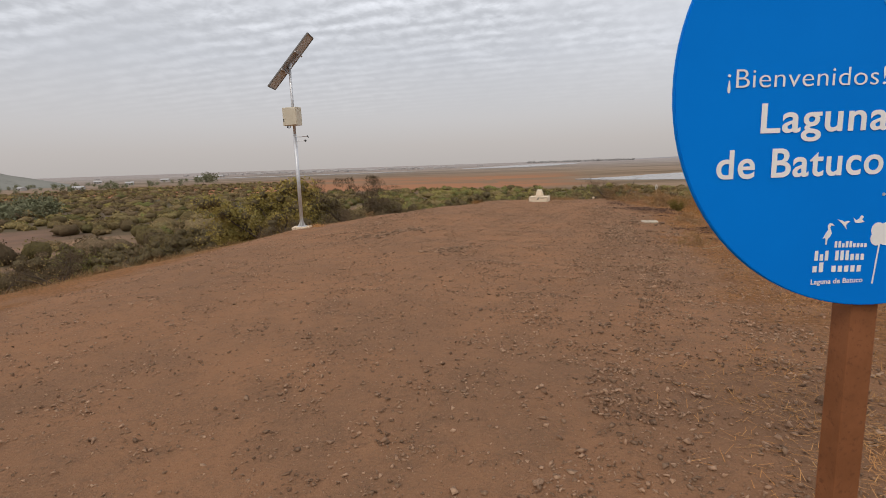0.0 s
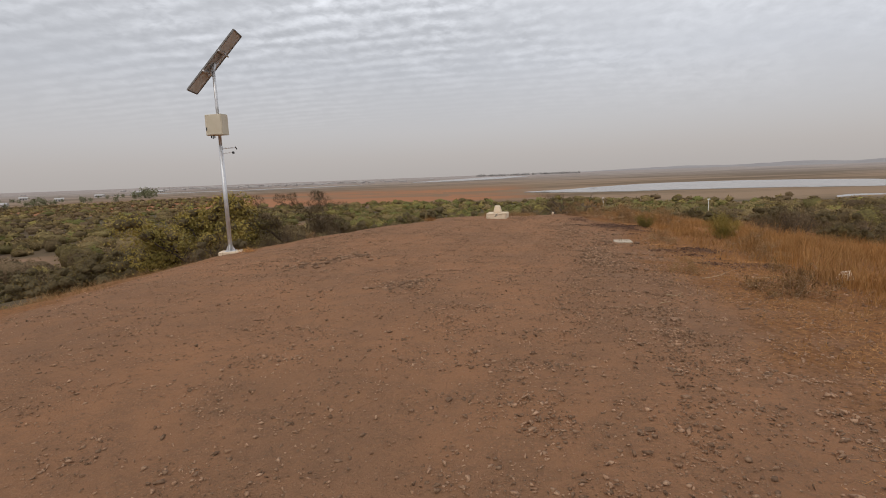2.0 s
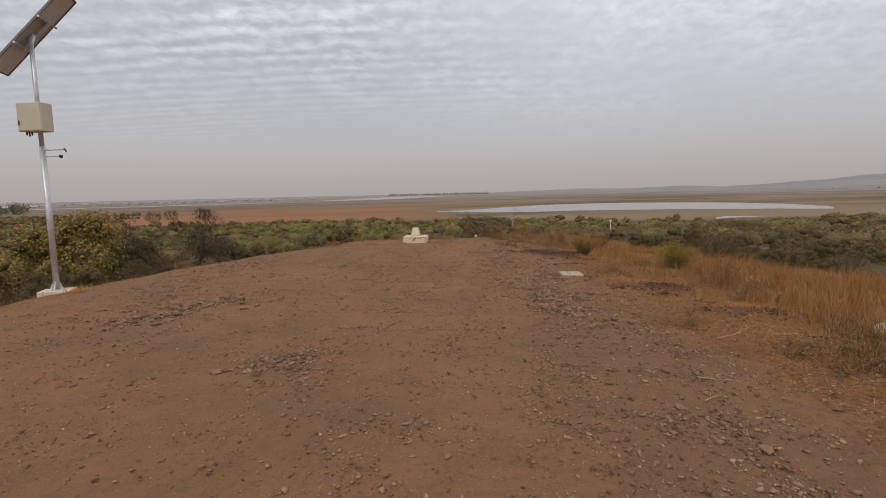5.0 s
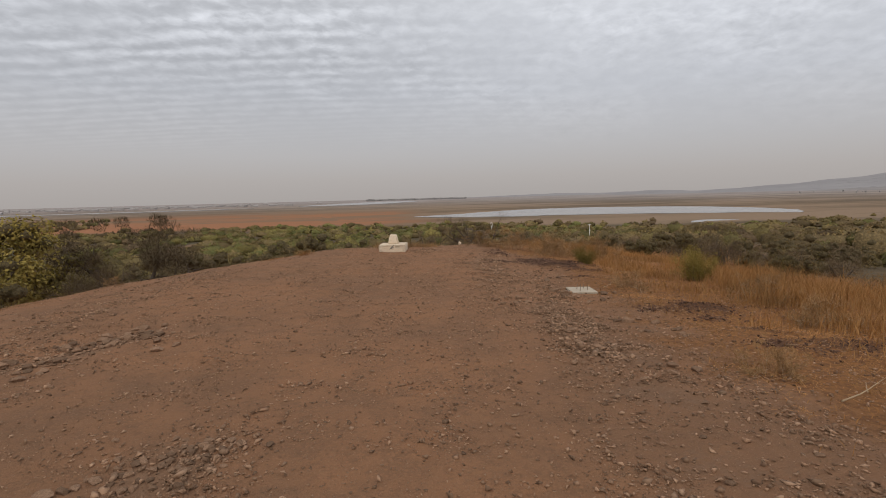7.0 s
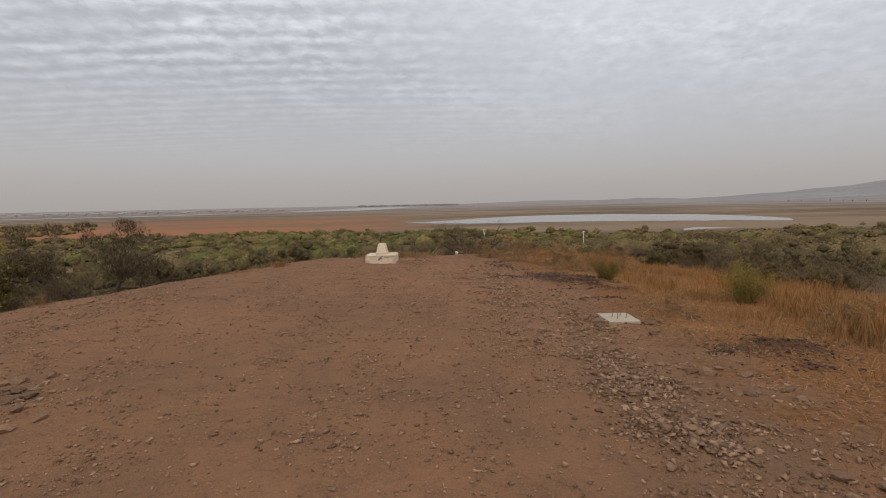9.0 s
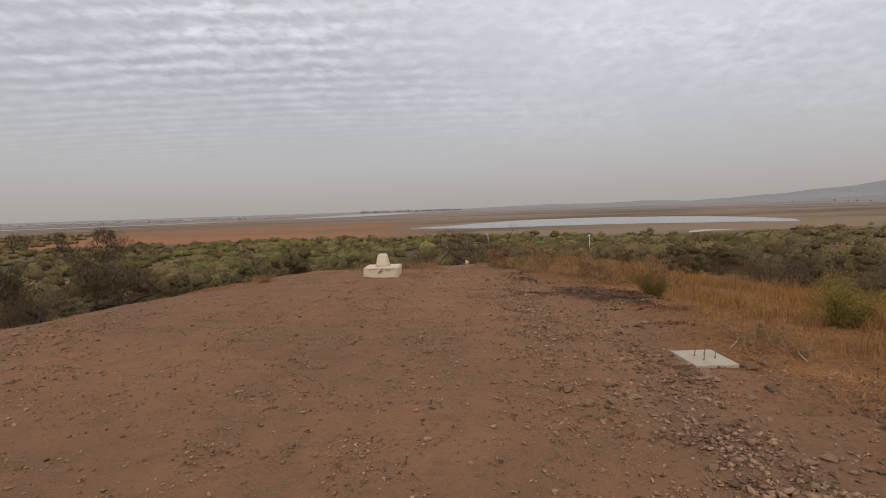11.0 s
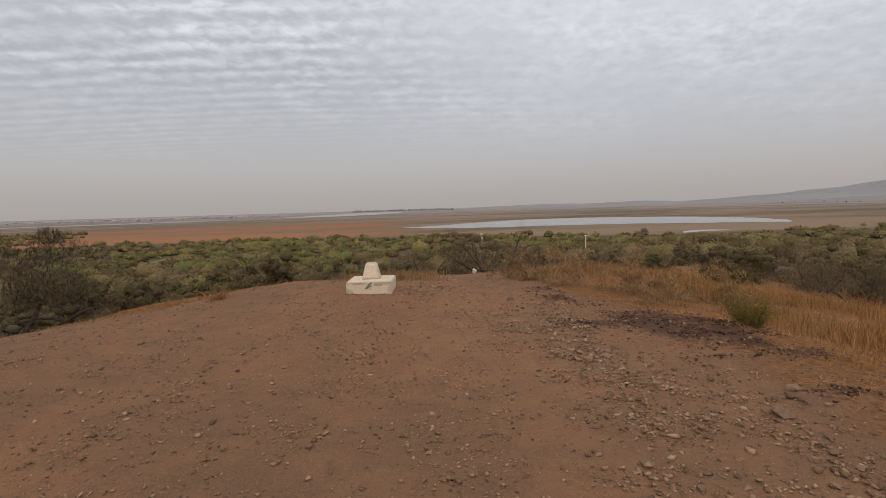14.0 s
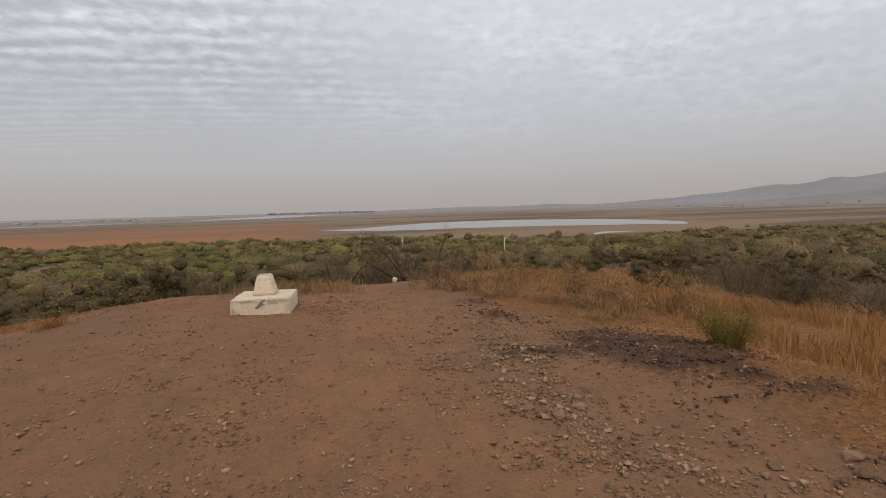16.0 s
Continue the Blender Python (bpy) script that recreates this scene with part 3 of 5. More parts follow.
def welcome_sign(x, y, zc, r, turn):
    g0 = gz(x, y)
    s = empty("welcome_sign", x, y, g0, turn)
    tagged(s, "round blue welcome sign with white lettering on a brown timber post", "sign")
    c = zc - g0
    bm = bmesh.new()
    bmesh.ops.create_cone(bm, cap_ends=True, segments=96, radius1=r, radius2=r, depth=0.02, matrix=pose(0, 0, c, 90, 0, 0))
    bmesh.ops.bevel(bm, geom=[e for e in bm.edges if e.calc_face_angle(0) > 1.0], offset=0.003, segments=2, affect="EDGES")
    disc = part("panel", bm, M_BLUE, s, "round blue enamelled panel")
    bm = bmesh.new()
    box(bm, 0.105, 0.09, c - r + 0.5, pose(0, 0.062, (c - r + 0.5) / 2 - 0.15), 0.006)
    part("post", bm, M_POST, s, "brown stained square post")
    for dz in (-0.4, -0.25):
        bm = bmesh.new()
        rod(bm, (0, -0.012, c + dz - 0.12), (0, 0.03, c + dz - 0.12), 0.006)
        part("bolt", bm, M_GALV, s)
    f = -0.0125
    lettering("\u00a1Bienvenidos!", 0.088, -0.028, c + 0.002, f, disc, "letter", -0.0008, 0.555)
    lettering("Laguna", 0.138, -0.012, c - 0.146, f, disc, "letter", 0.002, 0.455)
    lettering("de Batuco", 0.138, -0.012, c - 0.296, f, disc, "letter", 0.002, 0.60)
    # emblem as plain shapes: a wading bird, two flying birds, a flower on a stem, bars for the small print
    em = [
        ("bird", [(-0.200, -0.540), (-0.196, -0.540), (-0.194, -0.520), (-0.186, -0.512), (-0.180, -0.500), (-0.184, -0.490), (-0.188, -0.480), (-0.184, -0.472), (-0.172, -0.474), (-0.180, -0.466),
                  (-0.190, -0.464), (-0.197, -0.474), (-0.194, -0.488), (-0.202, -0.500), (-0.212, -0.518), (-0.204, -0.516), (-0.201, -0.522)]),
        ("bird", [(-0.162, -0.452), (-0.146, -0.456), (-0.136, -0.462), (-0.124, -0.458), (-0.114, -0.462), (-0.124, -0.466), (-0.130, -0.474), (-0.126, -0.488), (-0.138, -0.474), (-0.146, -0.466)]),
        ("bird", [(-0.104, -0.448), (-0.092, -0.458), (-0.082, -0.452), (-0.074, -0.440), (-0.066, -0.446), (-0.072, -0.456), (-0.062, -0.464), (-0.082, -0.468), (-0.096, -0.466)]),
        ("stem", [(-0.013, -0.690), (-0.008, -0.690), (0.005, -0.540), (0.000, -0.540)]),
    ]
    # unreadable small print: one bar a letter
    rp = random.Random(4)
    for x0, x1, z0, h, gaps, n in ((-0.165, -0.040, -0.552, 0.018, (), 9), (-0.236, -0.044, -0.596, 0.028, (3,), 10), (-0.240, -0.050, -0.638, 0.028, (2,), 8)):
        step = (x1 - x0) / n
        for k in range(n):
            if k in gaps:
                continue
            a, up = x0 + k * step, h * (1.25 if rp.random() < 0.3 else 0.8)
            z1 = z0 - 0.03 * (a - x0)
            em.append(("bar", [(a, z1), (a + step * 0.62, z1), (a + step * 0.62, z1 + up), (a, z1 + up)]))
    for nm, o in em:
        part(nm, flat_shape([(a, b + c) for a, b in o], 0.0015, Matrix.Translation((0, f + 0.002, 0))), M_WHITE, disc, "white printed emblem shape")
    lettering("Laguna de Batuco", 0.026, -0.048, c - 0.682, f, disc, "letter", 0.0003, 0.195)
    for k in range(4):
        a = radians(90 * k + 45)
        o = [(0.008 + 0.022 * _m.cos(a) + 0.026 * _m.cos(t), c - 0.510 + 0.022 * _m.sin(a) + 0.026 * _m.sin(t)) for t in np.linspace(0, 2 * _m.pi, 14, endpoint=False)]
        part("petal", flat_shape(o, 0.001 + 0.0004 * k, Matrix.Translation((0, f + 0.002, 0))), M_WHITE, disc, "white printed petal")
    # pale blue swirl line
    o, inn = [], []
    for t in np.linspace(radians(150), radians(262), 30):
        o.append((0.135 + 0.230 * _m.cos(t), c + 0.375 + 0.230 * _m.sin(t)))
        inn.append((0.135 + 0.218 * _m.cos(t), c + 0.375 + 0.218 * _m.sin(t)))
    part("swirl", flat_shape(o + inn[::-1], 0.0015, Matrix.Translation((0, f + 0.002, 0))), M_CYAN, disc, "light blue printed swirl line")
    return s


welcome_sign(2.67, 1.18, 1.96, 0.77, 9)


# ------------------------------------------------------------------ solar mast
def solar_mast(x, y):
    g0 = gz(x, y)
    s = empty("solar_mast", x, y, g0)
    tagged(s, "galvanised steel mast with tilted solar panel and beige cabinet", "mast")
    top = 5.22 - g0
    bm = bmesh.new()
    rod(bm, (0, 0, 0.06), (0, 0, 3.3), 0.062, 0.060, 20)
    rod(bm, (0, 0, 3.28), (0, 0, top), 0.046, 0.044, 20)
    part("pole", bm, M_GALV, s, smooth=True)
    bm = bmesh.new()
    box(bm, 0.62, 0.5, 0.16, pose(0, 0, 0.02, 0, 0, 8), 0.015)
    part("footing", bm, M_CONCRETE, s, "whitewashed concrete footing")
    bm = bmesh.new()
    box(bm, 0.3, 0.3, 0.016, pose(0, 0, 0.108, 0, 0, 8), 0.003)
    part("base_plate", bm, M_GALV, s)
    for k in range(4):
        bm = bmesh.new()
        a = radians(90 * k + 8)
        v = [bm.verts.new(p) for p in ((0.06, -0.006, 0.116), (0.14, -0.006, 0.116), (0.06, -0.006, 0.30), (0.06, 0.006, 0.116), (0.14, 0.006, 0.116), (0.06, 0.006, 0.30))]
        for f in ((0, 1, 2), (5, 4, 3), (0, 3, 4, 1), (1, 4, 5, 2), (2, 5, 3, 0)):
            bm.faces.new([v[i] for i in f])
        bmesh.ops.transform(bm, matrix=pose(0, 0, 0, 0, 0, 90 * k + 8), verts=bm.verts)
        part("gusset", bm, M_GALV, s)
    # cabinet
    zc = 3.49 - g0
    bm = bmesh.new()
    box(bm, 0.56, 0.30, 0.60, pose(0.03, -0.20, zc, 0, 0, -14), 0.012)
    cab = part("cabinet", bm, M_BOX, s, "beige painted steel cabinet")
    bm = bmesh.new()
    box(bm, 0.52, 0.014, 0.56, pose(0.03 - 0.038, -0.20 - 0.152, zc, 0, 0, -14), 0.004)
    part("door", bm, M_BOX, cab)
    bm = bmesh.new()
    box(bm, 0.025, 0.03, 0.10, pose(-0.235, -0.30, zc - 0.12, 0, 0, -14), 0.004)
    part("latch", bm, M_BLACK, cab)
    for k in range(3):
        bm = bmesh.new()
        rod(bm, (-0.08 - 0.05 * k, -0.16, zc - 0.30), (-0.08 - 0.05 * k, -0.16, zc - 0.37 - 0.02 * (k % 2)), 0.016)
        part("cable_gland", bm, M_BLACK, cab)
    # sensor arms
    for dz, ln in ((2.82, 0.40), (2.68, 0.30)):
        bm = bmesh.new()
        rod(bm, (0.05, 0, dz - g0), (0.05 + ln, -0.03, dz + 0.01 - g0), 0.016, 0.014)
        arm = part("sensor_arm", bm, M_GALV, s)
        bm = bmesh.new()
        if ln > 0.35:
            rod(bm, (0.05 + ln, -0.03, dz + 0.03 - g0), (0.09 + ln, -0.03, dz - 0.05 - g0), 0.02, 0.012)
        else:
            bmesh.ops.create_uvsphere(bm, u_segments=12, v_segments=8, radius=0.04, matrix=pose(0.07 + ln, -0.03, dz - g0))
        part("sensor", bm, M_BLACK, arm)
    # panel: three modules side by side on two rails
    u = Vector((0.655, 0.06, 0.75)).normalized()
    v = Vector((-0.165, 0.955, -0.125))
    v = (v - u * v.dot(u)).normalized()
    w = u.cross(v).normalized()
    if w.z < 0:
        w = -w
    m = Matrix((u, v, w)).transposed().to_4x4()
    m.translation = (0.02, 0.10, 5.33 - g0)
    bm = bmesh.new()
    L, W = 2.2, 0.70
    for a, b, sx, sy in ((0, W / 2, L, 0.035), (0, -W / 2, L, 0.035), (L / 2, 0, 0.035, W), (-L / 2, 0, 0.035, W)):
        box(bm, sx, sy, 0.045, m @ pose(a, b, 0))
    panel = part("solar_panel", bm, M_FRAME, s, "dark-framed solar panel")
    for k, mt in ((-1, M_PANELBACK), (0, M_PANELDARK), (1, M_PANELBACK)):
        bm = bmesh.new()
        box(bm, L / 3 - 0.015, W - 0.04, 0.008, m @ pose(k * L / 3, 0, -0.004))
        part("module", bm, mt, panel, "grey backsheet of a solar module")
        bm = bmesh.new()
        box(bm, L / 3 - 0.02, W - 0.05, 0.006, m @ pose(k * L / 3, 0, 0.01))
        part("glass", bm, M_CELLS, panel, "dark solar cells under glass")
    for a in (-0.37, 0.37):
        bm = bmesh.new()
        box(bm, 0.045, W + 0.10, 0.045, m @ pose(a, 0, -0.045), 0.004)
        part("rail", bm, M_GALV, panel)
    bm = bmesh.new()
    box(bm, 0.86, 0.06, 0.06, m @ pose(0, 0, -0.09), 0.005)
    rod(bm, (0, 0, top - 0.12), (0.02, 0.08, top + 0.06), 0.05)
    part("bracket", bm, M_GALV, s)


solar_mast(-5.4, 17.1)


# ------------------------------------------------------------------ concrete marker, slab, posts
def survey_marker(x, y, turn):
    g0 = gz(x, y)
    s = empty("survey_marker", x, y, g0, turn)
    tagged(s, "whitewashed concrete marker, truncated pyramid on a square block", "monument")
    rng = random.Random(5)

    def worn(bm, amount):
        bmesh.ops.subdivide_edges(bm, edges=bm.edges, cuts=5, use_grid_fill=True)
        for q in bm.verts:
            q.co += Vector((rng.uniform(-1, 1), rng.uniform(-1, 1), rng.uniform(-1, 1))) * amount
        return bm

    bm = bmesh.new()
    box(bm, 0.82, 0.84, 0.33, pose(0, 0, 0.052), 0.025)
    worn(bm, 0.0045)
    base = part("base", bm, M_CONCRETE, s, "worn whitewashed square block", True)
    bm = bmesh.new()
    r = bmesh.ops.create_cone(bm, cap_ends=True, segments=4, radius1=0.165 * 1.414, radius2=0.097 * 1.414, depth=0.31, matrix=pose(0, 0.04, 0.215 + 0.145, 0, 0, 45))
    bmesh.ops.bevel(bm, geom=list(bm.edges), offset=0.018, segments=2, affect="EDGES")
    worn(bm, 0.002)
    part("pyramid", bm, M_CONCRETE, s, "whitewashed truncated pyramid", True)
    # darker plate: the shade of a shallow top recess put into colour
    bm = bmesh.new()
    box(bm, 0.12, 0.12, 0.012, pose(0, 0.04, 0.5115), 0.004)
    part("recess_plate", bm, M_SLAB, s, "darker grey plate standing in for a shallow recess")
    # remains of paint on the front
    o = [(-0.02, 0.10), (0.02, 0.14), (0.06, 0.19), (0.10, 0.205), (0.13, 0.19), (0.09, 0.175), (0.08, 0.15), (0.12, 0.13), (0.06, 0.12), (0.03, 0.085), (-0.03, 0.075)]
    part("paint_mark", flat_shape([(a - 0.05, b) for a, b in o], 0.002, Matrix.Translation((0, -0.4225, 0))), M_STAIN, base, "worn grey painted mark")
    bm = bmesh.new()
    box(bm, 0.14, 0.003, 0.05, pose(0.17, -0.424, 0.16), 0.001)
    part("paint_mark", bm, mottled("tan_stain", (0.42, 0.33, 0.22), (0.52, 0.42, 0.30), None, 14, 60), base, "faded tan painted bar")


survey_marker(3.48, 22.52, -14)


def anchor_slab(x, y, turn):
    g0 = gz(x, y)
    s = empty("anchor_slab", x, y, g0, turn)
    tagged(s, "pale concrete slab with four upright anchor bolts", "slab")
    bm = bmesh.new()
    box(bm, 0.43, 0.54, 0.14, pose(0, 0, -0.02), 0.008)
    bmesh.ops.subdivide_edges(bm, edges=[e for e in bm.edges if e.calc_length() > 0.3], cuts=4, use_grid_fill=True)
    rng = random.Random(8)
    for v in bm.verts:
        v.co += Vector((rng.uniform(-1, 1), rng.uniform(-1, 1), rng.uniform(-0.5, 0.5))) * 0.003
    sl = part("slab", bm, M_SLAB, s, "pale concrete block")
    for a, b, h in ((-0.07, 0.05, 0.08), (0.06, 0.10, 0.08), (-0.05, -0.10, 0.10), (0.09, -0.05, 0.09)):
        bm = bmesh.new()
        rod(bm, (a, b, 0.03), (a + 0.012, b + 0.004, 0.06 + h), 0.0048)
        bmesh.ops.create_cone(bm, cap_ends=True, segments=6, radius1=0.009, radius2=0.009, depth=0.010, matrix=pose(a, b, 0.056))
        part("anchor_bolt", bm, M_RUST, s, "rusty threaded bolt")


anchor_slab(5.86, 14.54, -12)


def bird_post(x, y, h):
    s = empty("marker_post", x, y, gz(x, y))
    tagged(s, "slim white post with a small crosspiece among scrub", "post")
    bm = bmesh.new()
    rod(bm, (0, 0, -0.2), (0, 0, h), 0.075, 0.065)
    part("post", bm, M_WHITE, s)
    bm = bmesh.new()
    box(bm, 0.8, 0.10, 0.18, pose(0, 0, h - 0.1), 0.02)
    part("crosspiece", bm, M_WHITE, s)


bird_post(64, 123, 5.0)


def ring_post(x, y, h):
    s = empty("ring_post", x, y, gz(x, y))
    tagged(s, "thin whitish pole topped by an open ring among scrub", "post")
    bm = bmesh.new()
    rod(bm, (0, 0, -0.2), (0, 0, h * 0.72), 0.09, 0.075)
    part("post", bm, M_WHITE, s)
    bm = bmesh.new()
    bmesh.ops.create_uvsphere(bm, u_segments=10, v_segments=7, radius=0.26, matrix=pose(0, 0, h * 0.68))
    part("collar", bm, M_WHITE, s)
    bm = bmesh.new()
    for i in range(14):
        a, c = 2 * _m.pi * i / 14, 2 * _m.pi * (i + 1) / 14
        rod(bm, (0.36 * _m.sin(a), 0, h * 0.86 + h * 0.14 * _m.cos(a)), (0.36 * _m.sin(c), 0, h * 0.86 + h * 0.14 * _m.cos(c)), 0.045, sides=6)
    part("ring", bm, M_WHITE, s)


ring_post(57.3, 180.9, 4.9)


def boulder_mesh(name, seed, material, points=16, flat=0.6):
    """An angular stone: the hull of a few points."""
    rng = random.Random(seed)
    bm = bmesh.new()
    for _ in range(points):
        d = Vector((rng.gauss(0, 1), rng.gauss(0, 1), rng.gauss(0, 1))).normalized() * rng.uniform(0.8, 1.1)
        bm.verts.new((d.x * 1.15, d.y * 0.85, d.z * flat))
    r = bmesh.ops.convex_hull(bm, input=bm.verts)
    bmesh.ops.delete(bm, geom=[v for v in bm.verts if not v.link_faces], context="VERTS")
    bmesh.ops.recalc_face_normals(bm, faces=bm.faces)
    me = bpy.data.meshes.new(name)
    bm.to_mesh(me)
    bm.free()
    me.materials.append(material)
    return me


# ------------------------------------------------------------------ plants
def cross_frames(d):
    d = d / (np.linalg.norm(d, axis=-1, keepdims=True) + 1e-9)
    a = np.where(np.abs(d[..., 2:3]) < 0.9, np.array([0, 0, 1.0]), np.array([1.0, 0, 0]))
    u = np.cross(d, a)
    u /= np.linalg.norm(u, axis=-1, keepdims=True)
    return u, np.cross(d, u)


def leaf_quads(rng, centres, size, spread=1.0, outward=None):
    """Small randomly turned leaf sprays, two triangles each."""
    n = len(centres)
    d = rng.normal(size=(n, 3))
    if outward is not None:
        d = outward / (np.linalg.norm(outward, axis=1, keepdims=True) + 1e-9) + 0.8 * d
    u, v = cross_frames(d)
    a = rng.uniform(0, 2 * np.pi, (n, 1))
    u, v = u * np.cos(a) + v * np.sin(a), v * np.cos(a) - u * np.sin(a)
    s = size * rng.uniform(0.5, 1.25, (n, 1))
    u, v = u * s, v * s * rng.uniform(0.3, 0.6, (n, 1)) * spread
    q = np.stack([centres - u, centres - v * 0.9 + u * 0.1, centres + u, centres + v], 1).reshape(-1, 3)
    return q, np.arange(4 * n).reshape(-1, 4)


def twig_quads(rng, centres, length, width, outward):
    """Thin bare twigs as narrow slivers that point up and outwards."""
    n = len(centres)
    d = outward * 0.7 + np.array([0, 0, 0.45]) + 0.5 * rng.normal(size=(n, 3))
    d /= np.linalg.norm(d, axis=1, keepdims=True)
    side, _ = cross_frames(d + 0.4 * rng.normal(size=(n, 3)))
    u, v = d * length * rng.uniform(0.4, 1.2, (n, 1)), side * width * rng.uniform(0.6, 1.3, (n, 1))
    q = np.stack([centres - u - v, centres - u + v, centres + u + v * 0.3, centres + u - v * 0.3], 1).reshape(-1, 3)
    return q, np.arange(4 * n).reshape(-1, 4)


def ball(seg, rings):
    """Directions and quads of a coarse ball, its poles left as small holes."""
    a = np.linspace(0, 2 * np.pi, seg, endpoint=False)
    b = np.linspace(-1.35, 1.5, rings)
    d = np.stack([np.cos(b)[:, None] * np.cos(a), np.cos(b)[:, None] * np.sin(a), np.sin(b)[:, None] * np.ones(seg)], -1).reshape(-1, 3)
    i = np.arange(rings * seg).reshape(rings, seg)
    j = np.roll(i, -1, 1)
    return d, np.stack([i[:-1], j[:-1], j[1:], i[1:]], -1).reshape(-1, 4)


def tubes(paths, sides=5):
    """Tapered tubes along paths; each path is a list of (point, radius)."""
    V, F, base = [], [], 0
    ang = np.linspace(0, 2 * np.pi, sides, endpoint=False)
    for path in paths:
        P = np.array([p for p, _ in path], float)
        R = np.array([r for _, r in path], float)
        d = np.gradient(P, axis=0)
        u, w = cross_frames(d)
        ring = P[:, None] + R[:, None, None] * (np.cos(ang)[None, :, None] * u[:, None] + np.sin(ang)[None, :, None] * w[:, None])
        V.append(ring.reshape(-1, 3))
        for i in range(len(P) - 1):
            for j in range(sides):
                k = (j + 1) % sides
                F.append((base + i * sides + j, base + i * sides + k, base + (i + 1) * sides + k, base + (i + 1) * sides + j))
        base += len(P) * sides
    return np.concatenate(V), np.array(F)


def limb(rng, start, direction, length, radius, bend=0.35, n=6, rise=0.0):
    p, d = np.array(start, float), np.array(direction, float)
    d /= np.linalg.norm(d)
    out = [(p.copy(), radius)]
    for i in range(n):
        d = d + rng.normal(size=3) * bend / n ** 0.5 + np.array([0, 0, rise / n])
        d /= np.linalg.norm(d)
        p = p + d * length / n
        out.append((p.copy(), radius * (1 - 0.93 * (i + 1) / n)))
    return out


def shrub(seed, h, w, leaf_mat, n_leaf, leaf, bark=None, stems=5, twig_show=1.0, lumps=0.16, low=0.25, wood=1.0, clumps=26, skirt=0.0, sides=4, core=0.0, twig=0.0):
    """Wood and leaf meshes of a many-stemmed thorn tree of that height and width."""
    rng = np.random.default_rng(seed)
    paths, tips = [], []
    for i in range(stems):
        a = 2 * np.pi * (i + rng.uniform(-0.3, 0.3)) / stems
        lean = rng.uniform(0.35, 0.9)
        d = (np.cos(a) * lean * w / h * 1.1, np.sin(a) * lean * w / h * 1.1, 1.0)
        main = limb(rng, (0.12 * np.cos(a), 0.12 * np.sin(a), -0.3), d, h * rng.uniform(0.75, 0.95), 0.028 * h ** 0.9 * wood, 0.5, 7)
        paths.append(main)
        for j in range(5):
            k = rng.integers(2, 7)
            p, r = main[k]
            a2 = rng.uniform(0, 2 * np.pi)
            sub = limb(rng, p, (np.cos(a2), np.sin(a2), rng.uniform(0.1, 0.9)), w * rng.uniform(0.2, 0.38), max(r * 0.6, 0.012 * wood), 0.6, 5, 0.15)
            paths.append(sub)
            tips += [sub[-1][0], sub[3][0]]
            for _ in range(3):
                q, r2 = sub[rng.integers(2, 5)]
                tw = limb(rng, q, rng.normal(size=3) + np.array([0, 0, 0.5]), w * rng.uniform(0.08, 0.18) * twig_show, max(r2 * 0.5, 0.007 * wood), 0.5, 3)
                paths.append(tw)
                tips.append(tw[-1][0])
        tips.append(main[-1][0])
    wv, wf = tubes(paths, sides)
    tips = np.array(tips)
    tips = tips[tips[:, 2] > low * h * 0.6]
    pick = rng.choice(len(tips), min(len(tips), clumps), replace=False)
    which = rng.integers(0, len(pick), n_leaf)
    c0 = tips[pick][which]
    d = rng.normal(size=(n_leaf, 3))
    d /= np.linalg.norm(d, axis=1, keepdims=True)
    c = c0 + d * np.array([1, 1, 0.7]) * lumps * w * rng.uniform(0.45, 1.0, (n_leaf, 1)) ** 0.5 * rng.uniform(0.7, 1.15, (len(pick), 1))[which]
    c[:, 2] *= np.where(rng.random(n_leaf) < skirt, rng.uniform(0.25, 0.95, n_leaf), 1.0)
    c[:, 2] = np.maximum(c[:, 2], 0.05)
    if twig:
        lv, lf = twig_quads(rng, c, twig, leaf, d)
    else:
        lv, lf = leaf_quads(rng, c, leaf, 1.3, d + np.array([0, 0, 0.25]))
    leaves = len(lf)
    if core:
        # the dense inside of each clump, its shade put into a darker colour
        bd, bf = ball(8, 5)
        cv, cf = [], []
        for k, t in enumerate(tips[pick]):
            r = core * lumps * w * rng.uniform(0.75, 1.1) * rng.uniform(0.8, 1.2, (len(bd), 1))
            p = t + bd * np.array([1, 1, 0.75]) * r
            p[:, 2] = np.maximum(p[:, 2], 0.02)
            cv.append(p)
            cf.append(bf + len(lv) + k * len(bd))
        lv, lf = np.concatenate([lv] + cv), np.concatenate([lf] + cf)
    return raw_mesh("trunk", wv, wf, bark or M_BARK, True), raw_mesh("crown", lv, lf, leaf_mat, False, M_CORESHADE, np.arange(len(lf)) >= leaves)


def plant(name, label, category, meshes, x, y, group="", turn=0.0, scale=1.0, sink=0.05):
    s = empty(name, x, y, gz(x, y) - sink, turn)
    s.scale = (scale, scale, scale)
    tagged(s, label, category, group)
    for nm, me in zip(("trunk", "crown"), meshes):
        ob = new(nm, me)
        ob.parent = s
    return s


